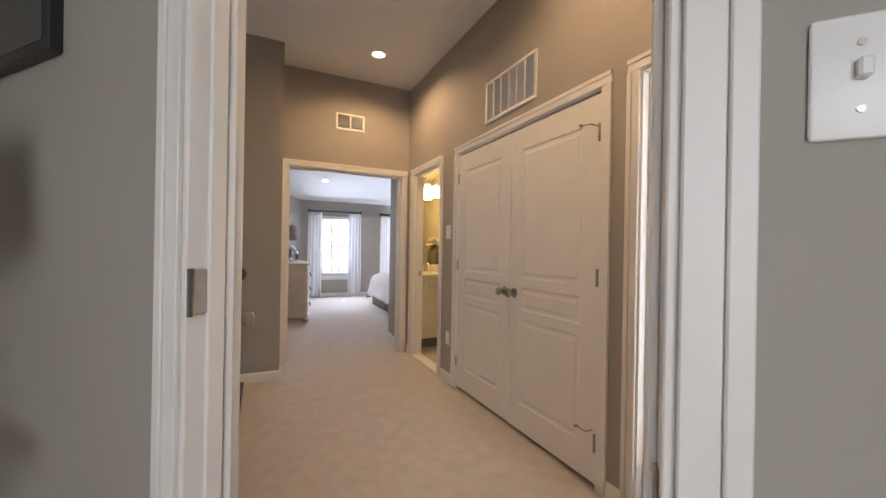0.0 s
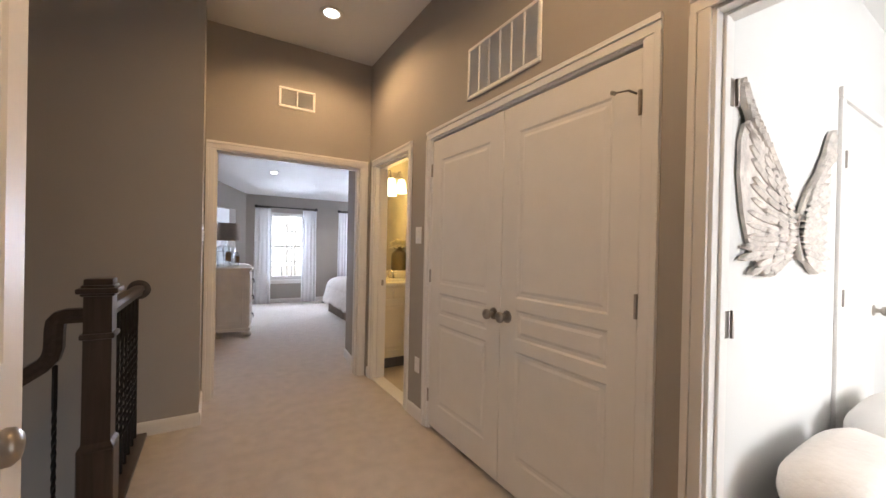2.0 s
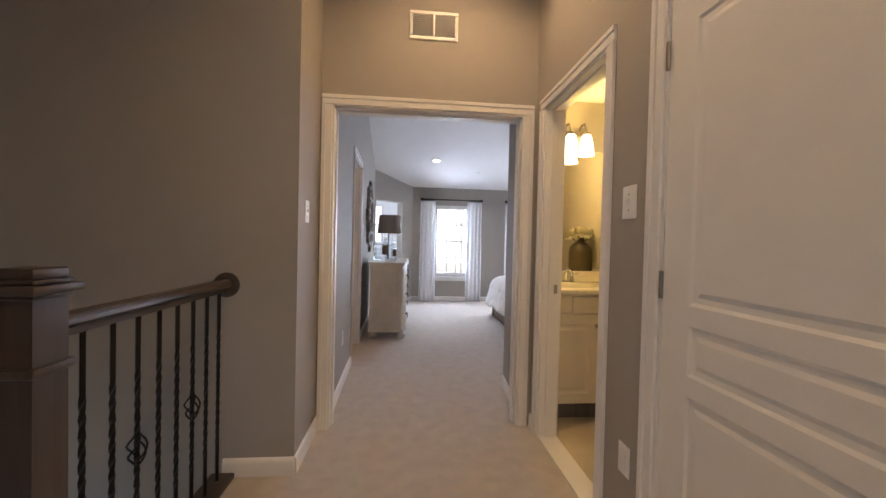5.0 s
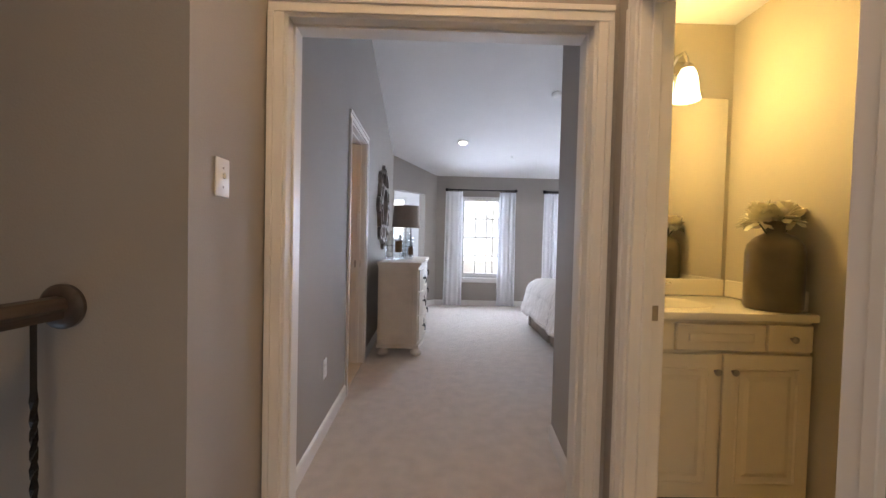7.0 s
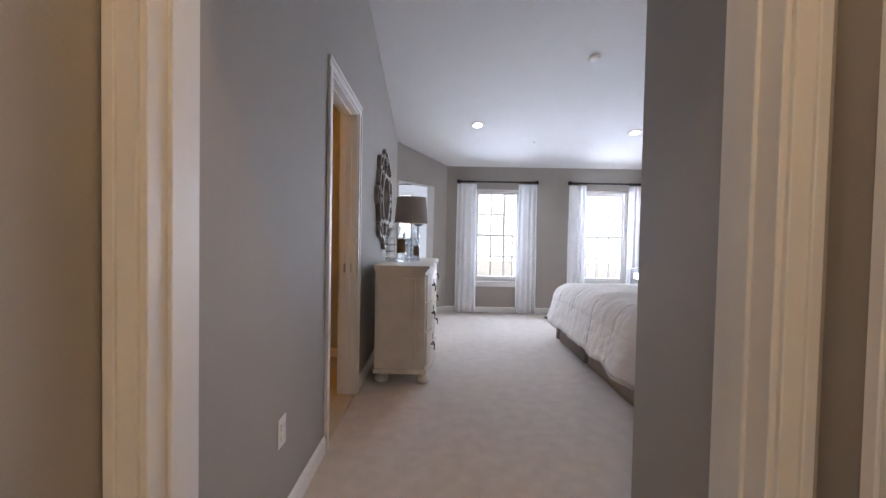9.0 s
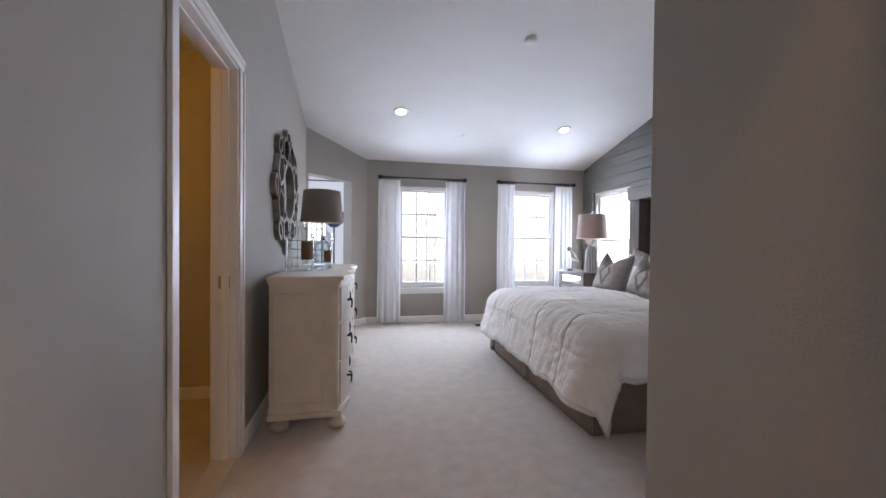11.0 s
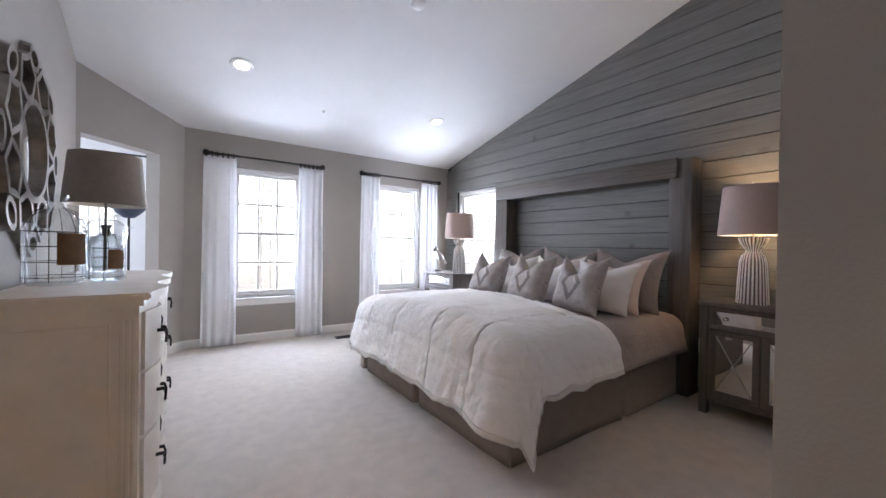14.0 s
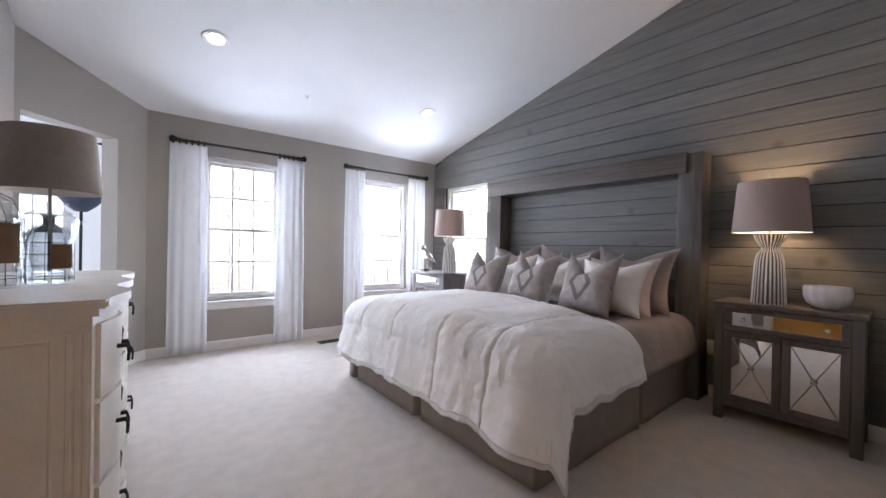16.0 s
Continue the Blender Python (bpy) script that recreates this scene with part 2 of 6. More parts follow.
let_light(PINKSHADE, 0.40, (0.62, 0.45, 0.38))
CERAMIC = mat("white_ceramic", (0.72, 0.70, 0.68), 0.35, 0, 0.03, 20)
LAMPRIB = mat("ribbed_white_ceramic", (0.70, 0.67, 0.64), 0.5, 0, 0.06, 40)
LAMPDARK = mat("dark_rib_hollow", (0.10, 0.085, 0.08), 0.5, 0, 0.1, 30)
NAVY = mat("navy_shade", (0.03, 0.04, 0.07), 0.6)
VANITY = mat("cream_vanity", (0.74, 0.66, 0.50), 0.4, 0, 0.03, 8)
MARBLE = mat("cultured_marble", (0.80, 0.74, 0.60), 0.2, 0, 0.03, 4)
VASE = mat("olive_stoneware", (0.13, 0.105, 0.06), 0.28, 0, 0.12, 14, 0.1, 40)
PETAL = mat("cream_petal", (0.85, 0.80, 0.62), 0.8, 0, 0.06, 30)
STEM = mat("dark_stem", (0.05, 0.06, 0.03), 0.7)
PLATE = mat("switch_plate", (0.82, 0.81, 0.79), 0.35)
BULB = glow("lit_bulb", (1.0, 0.80, 0.55), 14)
CANGLOW = glow("lit_can", (1.0, 0.90, 0.75), 9)
CANDAY = glow("lit_can_pale", (1.0, 0.96, 0.90), 9)
VGLOW = glow("lit_vanity_shade", (1.0, 0.83, 0.45), 7)
SKYGLOW = glow("bright_overcast", (0.93, 0.96, 1.0), 3.4)
BARK = mat("pale_bark", (0.55, 0.52, 0.50), 0.95, 0, 0.2, 5)
DIRT = mat("leaf_litter", (0.50, 0.46, 0.41), 0.98, 0, 0.2, 1.2)
BLACKP = mat("black_plastic", (0.02, 0.02, 0.02), 0.4)
SILVERW = mat("whitewashed_carving", (0.66, 0.60, 0.55), 0.6, 0, 0.22, 22, 0.5, 60)
DUCTSHADE = mat("duct_shade", (0.10, 0.10, 0.10), 0.9)
PHOTO = mat("dark_photo", (0.05, 0.05, 0.05), 0.25, 0, 0.6, 14)


# ---- mesh helpers ----
def finish(ob, smooth=None):
    if smooth is not None:
        for p in ob.data.polygons:
            p.use_smooth = True
        ob.data.set_sharp_from_angle(angle=radians(smooth))
    return ob


def mesh_of(bm, name, material):
    bmesh.ops.recalc_face_normals(bm, faces=bm.faces)
    me = bpy.data.meshes.new(name)
    bm.to_mesh(me)
    bm.free()
    for m in (material if isinstance(material, (list, tuple)) else (material,)):
        me.materials.append(m)
    return me


def part(name, bm, material, parent, label="", smooth=35):
    ob = new(name, mesh_of(bm, name, material))
    ob.parent = parent
    finish(ob, smooth)
    return tagged(ob, label)


def solid(name, bm, material, label, category, kind="", group="", smooth=35):
    """A top-level thing that is one mesh."""
    ob = new(name, mesh_of(bm, name, material))
    finish(ob, smooth)
    return tagged(ob, label, category, group, kind)


def thing(name, m, label, category, group="", kind=""):
    ob = new(name)
    ob.empty_display_size = 0.1
    ob.matrix_basis = m
    return tagged(ob, label, category, group, kind)


def box(bm, x0, x1, y0, y1, z0, z1, bevel=0.0, seg=1):
    r = bmesh.ops.create_cube(bm, size=1, matrix=Matrix.Translation(((x0 + x1) / 2, (y0 + y1) / 2, (z0 + z1) / 2)) @ Matrix.Diagonal((abs(x1 - x0), abs(y1 - y0), abs(z1 - z0), 1)))
    if bevel:
        edges = list({e for v in r["verts"] for e in v.link_edges})
        bmesh.ops.bevel(bm, geom=edges, offset=bevel, segments=seg, profile=0.5, affect='EDGES')
    return bm


def bbox(*a, **k):
    return box(bmesh.new(), *a, **k)


def lathe(profile, n=24, bm=None, m=None, ribs=0, rib=0.0):
    """A turned shape from (radius, height) pairs."""
    bm = bm or bmesh.new()
    m = m or Matrix()
    rings = []
    for r, z in profile:
        ring = []
        for k in range(n):
            a = 2 * math.pi * k / n
            rr = r * (1 + rib * math.cos(ribs * a)) if ribs else r
            ring.append(bm.verts.new(m @ Vector((rr * math.cos(a), rr * math.sin(a), z))))
        rings.append(ring)
    for a, b in zip(rings, rings[1:]):
        for k in range(n):
            bm.faces.new((a[k], a[(k + 1) % n], b[(k + 1) % n], b[k]))
    for ring in (rings[0], rings[-1]):
        bm.faces.new(ring)
    return bm


def rod(p, q, r, n=10, bm=None, r2=None):
    bm = bm or bmesh.new()
    p, q = Vector(p), Vector(q)
    m = Matrix.Translation(p) @ (q - p).to_track_quat('Z', 'Y').to_matrix().to_4x4()
    return lathe([(r, 0), (r if r2 is None else r2, (q - p).length)], n, bm, m)


def sweep(points, r, n=8, bm=None, rx=None):
    """A tube along points, with section half-widths rx across and r up."""
    bm = bm or bmesh.new()
    pts = [Vector(p) for p in points]
    rings = []
    for i, p in enumerate(pts):
        d = (pts[min(i + 1, len(pts) - 1)] - pts[max(i - 1, 0)]).normalized()
        q = d.to_track_quat('Z', 'Y').to_matrix()
        rings.append([bm.verts.new(p + q @ Vector(((rx or r) * math.cos(2 * math.pi * k / n), r * math.sin(2 * math.pi * k / n), 0))) for k in range(n)])
    for a, b in zip(rings, rings[1:]):
        for k in range(n):
            bm.faces.new((a[k], a[(k + 1) % n], b[(k + 1) % n], b[k]))
    bm.faces.new(rings[0]), bm.faces.new(rings[-1])
    return bm


def prism(points, z0, z1, bm=None):
    """An upright block over a plan outline."""
    bm = bm or bmesh.new()
    lo = [bm.verts.new((x, y, z0)) for x, y in points]
    hi = [bm.verts.new((x, y, z1)) for x, y in points]
    bm.faces.new(lo), bm.faces.new(hi)
    for k in range(len(points)):
        j = (k + 1) % len(points)
        bm.faces.new((lo[k], lo[j], hi[j], hi[k]))
    return bm


def wall_mesh(p, q, thick, z0, z1, openings=(), bm=None):
    """A wall whose seen face runs from p to q, with thickness to the right of that way (left if negative). z1 may be a pair: heights at p and q."""
    bm = bm or bmesh.new()
    p, q = Vector((*p, 0)), Vector((*q, 0))
    length = (q - p).length
    d = (q - p) / length
    n = Vector((d.y, -d.x, 0)) * thick
    za, zb = z1 if isinstance(z1, tuple) else (z1, z1)
    us = sorted({0.0, length, *[u for o in openings for u in o[:2]]})
    zs = sorted({z0, *[z for o in openings for z in o[2:4] if z > z0]})
    rows = len(zs)
    height = lambda u, k: zs[k] if k < rows else za + (zb - za) * u / length
    full = lambda i, k: 0 <= i < len(us) - 1 and 0 <= k < rows and not any(
        o[0] - 1e-6 <= us[i] and us[i + 1] <= o[1] + 1e-6 and o[2] - 1e-6 <= zs[k] and (zs[k + 1] if k + 1 < rows else 99) <= o[3] + 1e-6 for o in openings)
    at = {}

    def v(i, k, s):
        if (i, k, s) not in at:
            at[i, k, s] = bm.verts.new(p + d * us[i] + n * s + Vector((0, 0, height(us[i], k))))
        return at[i, k, s]

    for i in range(len(us) - 1):
        for k in range(rows):
            if not full(i, k):
                continue
            for s in (0, 1):
                bm.faces.new((v(i, k, s), v(i + 1, k, s), v(i + 1, k + 1, s), v(i, k + 1, s)))
            for di, dk, a, b in ((-1, 0, (i, k), (i, k + 1)), (1, 0, (i + 1, k), (i + 1, k + 1)), (0, -1, (i, k), (i + 1, k)), (0, 1, (i, k + 1), (i + 1, k + 1))):
                if not full(i + di, k + dk):
                    bm.faces.new((v(*a, 0), v(*b, 0), v(*b, 1), v(*a, 1)))
    return bm


def wall(name, p, q, thick, z0, z1, openings=(), material=None, label=""):
    return solid(name, wall_mesh(p, q, thick, z0, z1, openings), material or PAINT, label or "smooth greige painted drywall wall", "wall", "structure", smooth=None)


def along(p, q, base=0.0):
    """A frame with x along p to q on the floor, y to the left of it, z up."""
    d = Vector((q[0] - p[0], q[1] - p[1], 0)).normalized()
    m = Matrix.Identity(4)
    m.col[0][:3], m.col[1][:3], m.col[2][:3] = d, (-d.y, d.x, 0), (0, 0, 1)
    m.translation = (p[0], p[1], base)
    return m


# ---- structure ----
HALL_X, END_Y, WELL_Y, CEIL_Z, DOOR_Z = 1.69, 4.445, 3.99, 3.06, 2.05
SHIP_X, BACK_Y, SLOPE, BACK_Z = 4.29, 9.72, 0.249, 2.316
LEFT_A, LEFT_B, ANGLE_B = (0.355, 4.60), (0.245, 8.975), (0.940, 9.72)
roof = lambda y: BACK_Z + SLOPE * (BACK_Y - y)

solid("floor", prism([(-0.09, -2.4), (4.6, -2.4), (4.6, 9.85), (1.05, 9.85), (1.05, 11.8), (-2.9, 11.8), (-2.9, 4.02), (-0.09, 4.02), (-0.09, 3.0), (-0.12, 2.02), (-0.12, 1.3), (-2.0, 1.3), (-2.0, -2.4)], -0.25, 0.0),
      CARPET, "pale beige cut-pile carpet", "floor", "structure", smooth=None)
solid("floor_bath", bbox(1.70, 2.75, 3.45, 4.98, -0.02, 0.006), TILE, "cream tiled bathroom floor", "floor", "structure")
solid("floor_closet", bbox(-1.8, 0.30, 4.75, 7.3, -0.02, 0.006), TILE, "warm cream tiled floor beyond the side door", "floor", "structure")
solid("ceiling_hall", bbox(-2.9, 1.81, -2.5, 4.60, CEIL_Z, CEIL_Z + 0.15), CEIL, "flat white painted hall ceiling", "ceiling", "structure")
solid("ceiling_guest_room", bbox(1.812, 4.6, -2.5, 3.45, 2.72, 2.87), CEIL, "flat white painted ceiling", "ceiling", "structure")
solid("ceiling_bath", bbox(1.812, 2.75, 3.46, 4.97, 2.36, 2.46), CEIL, "flat pale bathroom ceiling", "ceiling", "structure")
solid("ceiling_closet", bbox(-1.9, 0.22, 4.7, 7.4, 2.5, 2.6), CEIL, "flat ceiling of the room beyond the side door", "ceiling", "structure")
solid("ceiling_sitting_room", prism([(-2.9, 7.5), (0.12, 7.5), (0.12, 9.05), (0.88, 9.84), (1.05, 9.84), (1.05, 11.8), (-2.9, 11.8)], 2.55, 2.65), CEIL, "flat white sitting room ceiling", "ceiling", "structure")
bm = bmesh.new()
ys = (4.55, BACK_Y + 0.2)
vs = [[bm.verts.new((x, y, roof(y) + dz)) for x, y in ((0.10, ys[0]), (4.5, ys[0]), (4.5, ys[1]), (0.10, ys[1]))] for dz in (0.0, 0.18)]
bm.faces.new(vs[0]), bm.faces.new(vs[1])
for k in range(4):
    bm.faces.new((vs[0][k], vs[0][(k + 1) % 4], vs[1][(k + 1) % 4], vs[1][k]))
solid("ceiling_bedroom", bm, CEIL, "sloping white vaulted bedroom ceiling", "ceiling", "structure", smooth=None)

# hall
wall("wall_hall_east", (HALL_X, 4.60), (HALL_X, 0.40), -0.12, 0, CEIL_Z, [(0.297, 1.039, 0, DOOR_Z), (1.395, 2.950, 0, DOOR_Z), (3.150, 3.930, 0, DOOR_Z)])
wall("wall_hall_end", (0.305, END_Y), (1.688, END_Y), -0.155, 0, 3.60, [(0.063, 1.304, 0, DOOR_Z)])
solid("wall_stairwell", prism([(-2.8, WELL_Y), (0.305, WELL_Y), (0.305, 4.60), (0.185, 4.60), (0.185, WELL_Y + 0.12), (-2.8, WELL_Y + 0.12)], -3.0, CEIL_Z), PAINT, "smooth greige painted stairwell wall with a return", "wall", "structure", smooth=None)
wall("wall_stairwell_west", (-2.8, 4.02), (-2.8, 1.9), 0.12, -3.0, CEIL_Z)
wall("wall_stairs_near", (-0.12, 2.02), (-2.8, 2.02), -0.12, -3.0, CEIL_Z)
wall("wall_hall_west", (-0.12, 1.48), (-0.12, 2.018), -0.10, 0, CEIL_Z)
# angled doorway of the first room: A to B on its room side
DA, DB = Vector((-0.030, 1.225)), Vector((0.590, 0.492))
DD = (DB - DA).normalized()
DN = Vector((-DD.y, DD.x))
dp = lambda u, n=0.0: tuple(DA + DD * u + DN * n)
wall("wall_first_room", dp(-0.9), dp(2.42), -0.12, 0, CEIL_Z, [(0.962, 1.805, 0, DOOR_Z)])
vx = Vector(dp(0.97, 0.12))
solid("wall_corner_block", prism([tuple(vx), (1.005, 0.885), (1.42, 0.47), (1.68, 0.40), (1.68, 0.36), (1.2, 0.1), dp(1.2, 0.123)], 0, CEIL_Z), PAINT, "angled greige painted wall corner", "wall", "structure", smooth=None)
wall("wall_first_room_back", (-2.0, 1.9), (-2.0, -2.4), 0.12, 0, CEIL_Z)
wall("wall_first_room_south", (-2.0, -2.4), (1.9, -2.4), 0.12, 0, CEIL_Z, [(0.45, 1.75, 0.8, 2.2)])
wall("wall_first_room_east", (1.55, -2.4), (1.55, 0.3), 0.10, 0, CEIL_Z)
# guest room with the carved wings
wall("wall_guest_north", (1.812, 1.475), (4.5, 1.475), -0.10, 0, 2.72, (), PAINT_W, "bright white painted wall")
wall("wall_guest_east", (4.5, 1.475), (4.5, -2.4), -0.10, 0, 2.72, (), PAINT_W, "bright white painted wall")
wall("wall_guest_south", (4.5, -2.4), (1.65, -2.4), -0.10, 0, 2.72, [(0.6, 2.4, 0.75, 2.25)], PAINT_W, "bright white painted wall with a window opening")
wall("wall_guest_west", (1.812, 0.38), (1.812, -2.4), 0.10, 0, 2.72, (), PAINT_W, "bright white painted wall")
# unseen wall added behind the double doors to stop daylight under them
wall("wall_closet_light_block", (2.46, 3.349), (2.46, 1.577), 0.10, 0, 2.72)
# bathroom
wall("wall_bath_north", (1.75, 4.97), (2.75, 4.97), -0.105, 0, 3.4, (), PAINT_B, "warm cream painted bathroom wall")
wall("wall_bath_east", (2.556, 4.968), (2.556, 3.45), -0.10, 0, 2.46, (), PAINT_B, "warm cream painted bathroom wall")
wall("wall_bath_south", (1.812, 3.45), (2.72, 3.45), 0.10, 0, 2.46, (), PAINT_B, "warm cream painted bathroom wall")
wall("wall_bath_west", (1.75, 4.45), (1.75, 4.968), -0.03, 0, 2.46, (), PAINT_B, "warm cream painted bathroom wall")
# bedroom
wall("wall_passage_east", (1.645, 4.602), (1.692, 5.153), 0.115, 0, 3.75)
wall("wall_bedroom_south", (1.809, 5.155), (4.5, 5.155), 0.0005 + 0.10, 0, 3.75)
la, lb = Vector(LEFT_A), Vector(LEFT_B)
llen = (lb - la).length
wall("wall_bedroom_west", LEFT_A, LEFT_B, -0.12, 0, (roof(4.6) + 0.02, roof(8.975) + 0.02), [(1.152, 1.850, 0, DOOR_Z)])
ab = Vector(ANGLE_B)
alen = (ab - lb).length
wall("wall_bedroom_angle", LEFT_B, ANGLE_B, -0.15, 0, (roof(8.975) + 0.02, roof(9.72) + 0.02), [(0.035, 0.733, 0, 1.965)])
wall("wall_bedroom_north", (0.940, BACK_Y), (4.42, BACK_Y), -0.14, 0, BACK_Z + 0.02, [(0.440, 1.200, 0.50, 1.965), (2.140, 2.880, 0.50, 1.965)])
# near-black colour puts the shade into the gaps between the boards
wall("wall_shiplap_backing", (SHIP_X + 0.020, BACK_Y), (SHIP_X + 0.020, 5.156), -0.13, 0, (roof(BACK_Y) + 0.02, roof(5.08) + 0.02), [(0.26, 1.10, 0.50, 1.93)], GAPSHADE, "near-black backing that gives the shade between the shiplap boards")
# room beyond the side door, sitting room
wall("wall_closet_west", (-1.8, 7.3), (-1.8, 4.75), 0.10, 0, 2.6, (), PAINT_B, "warm painted wall")
wall("wall_closet_south", (-1.8, 4.75), (0.23, 4.75), 0.10, 0, 2.6, (), PAINT_B, "warm painted wall")
wall("wall_closet_north", (-1.8, 7.3), (0.17, 7.3), -0.10, 0, 2.6, (), PAINT_B, "warm painted wall")
wall("wall_sitting_north", (-2.9, 11.6), (1.05, 11.6), -0.12, 0, 2.6, [(2.0, 3.15, 1.10, 2.15)], PAINT_W, "white painted wall with a window opening")
wall("wall_sitting_east", (0.93, 11.6), (0.93, 9.84), -0.10, 0, 2.6, (), PAINT_W, "white painted wall")
wall("wall_sitting_west", (-2.9, 7.5), (-2.9, 11.6), -0.10, 0, 2.6, [(1.7, 3.3, 0.9, 2.2)], PAINT_W, "white painted wall")
wall("wall_sitting_south", (-2.9, 7.5), (0.14, 7.5), 0.10, 0, 2.6, (), PAINT_W, "white painted wall")

# U-shaped stairs going down beside the rail
for k in range(12):
    z = -0.18 * (k + 1)
    solid("stair_tread", bbox(-0.12 - 0.26 * (k + 1), -0.12 - 0.26 * k + 0.02, 2.03, 2.975, z - 0.18, z, bevel=0.012, seg=2), CARPET, "beige carpeted stair tread", "stair", "structure")
solid("floor_below", bbox(-2.8, 0.2, 2.0, 4.02, -3.1, -2.9), CARPET, "beige carpet at the foot of the stairs", "floor", "structure")
solid("wall_stair_fascia", bbox(-0.08, 0.0, 3.0, 4.016, -3.0, -0.256), PAINT, "painted wall below the landing edge", "wall", "structure")


# ---- trim ----
def strip(name, m, u0, u1, z0, z1, d, label, category="trim", bevel=0.004, proud=0.0):
    ob = solid(name, bbox(u0, u1, proud, d, z0, z1, bevel=bevel, seg=2), TRIM, label, category, "structure")
    ob.matrix_basis = m
    return ob


def baseboard(p, q, cuts=()):
    """Baseboard on the left of the way from p to q."""
    m = along(p, q)
    length = (Vector(q) - Vector(p)).length
    us = [0.0, *[u for c in cuts for u in c], length]
    for a, b in zip(us[::2], us[1::2]):
        if b - a > 0.02:
            bm = bmesh.new()
            sec = [(0.0, 0.0), (0.013, 0.0), (0.013, 0.068), (0.010, 0.080), (0.005, 0.088), (0.0, 0.092)]
            ends = [[bm.verts.new((u, y, z)) for y, z in sec] for u in (a, b)]
            bm.faces.new(ends[0]), bm.faces.new(ends[1])
            for k in range(len(sec)):
                j = (k + 1) % len(sec)
                bm.faces.new((ends[0][k], ends[0][j], ends[1][j], ends[1][k]))
            ob = solid("baseboard", bm, TRIM, "white painted wooden baseboard", "baseboard", "structure")
            ob.matrix_basis = m


def casing_leg(bm, u0, u1, z0, z1, flip, top=False):
    """A moulded casing board: three steps of thickness."""
    w = (z1 - z0) if top else (u1 - u0)
    for a, b, d in ((0.0, 0.62, 0.012), (0.62, 1.0, 0.018)):
        if flip:
            a, b = 1 - b, 1 - a
        if top:
            box(bm, u0, u1, 0, d, z0 + a * w, z0 + b * w, bevel=0.002)
        else:
            box(bm, u0 + a * w, u0 + b * w, 0, d, z0, z1, bevel=0.002)


def door_trim(name, p, q, u0, u1, thick, z1=DOOR_Z, w=0.062, both=True, jamb=True, label="white painted door casing with stepped moulding"):
    """Casing and jamb for an opening between u0 and u1 of the wall face p to q; the room is on the left of that way."""
    m = along(p, q)
    root = thing(name, m, label, "door frame", "", "structure")
    for side in ((0, 1) if both else (0,)):
        legs = [bmesh.new(), bmesh.new(), bmesh.new()]
        casing_leg(legs[0], u0 - w + 0.006, u0 + 0.006, 0, z1 - 0.006, True)
        casing_leg(legs[1], u1 - 0.006, u1 + w - 0.006, 0, z1 - 0.006, False)
        casing_leg(legs[2], u0 - w + 0.006, u1 + w - 0.006, z1 - 0.005, z1 + w - 0.006, False, True)
        for b, n in zip(legs, ("casing", "casing", "head_casing")):
            if side:
                bmesh.ops.transform(b, matrix=Matrix.Translation((0, -thick, 0)) @ Matrix.Diagonal((1, -1, 1, 1)), verts=b.verts)
            part(n, b, TRIM, root)
    if jamb:
        part("jamb", bbox(u0, u0 + 0.018, -thick, 0, 0, z1, bevel=0.002), TRIM, root)
        part("jamb", bbox(u1 - 0.018, u1, -thick, 0, 0, z1, bevel=0.002), TRIM, root)
        part("head_jamb", bbox(u0 + 0.018, u1 - 0.018, -thick, 0, z1 - 0.018, z1, bevel=0.002), TRIM, root)
        part("stop", bbox(u0 + 0.018, u0 + 0.029, -thick * 0.62, -thick * 0.33, 0, z1 - 0.018, bevel=0.002), TRIM, root)
        part("stop", bbox(u1 - 0.029, u1 - 0.018, -thick * 0.62, -thick * 0.33, 0, z1 - 0.018, bevel=0.002), TRIM, root)
        part("head_stop", bbox(u0 + 0.029, u1 - 0.029, -thick * 0.62, -thick * 0.33, z1 - 0.029, z1 - 0.018, bevel=0.002), TRIM, root)
    return root


def knob(root, m, material=NICKEL, name="knob"):
    """Round door knob on a rose; it stands out along z of m."""
    bm = lathe([(0.0, 0.0), (0.033, 0.0), (0.033, 0.004), (0.028, 0.008), (0.014, 0.010), (0.011, 0.028), (0.014, 0.032), (0.024, 0.038), (0.029, 0.048), (0.028, 0.058), (0.020, 0.066), (0.006, 0.069)], 20, None, m)
    part(name, bm, material, root, "brushed nickel door knob", smooth=50)


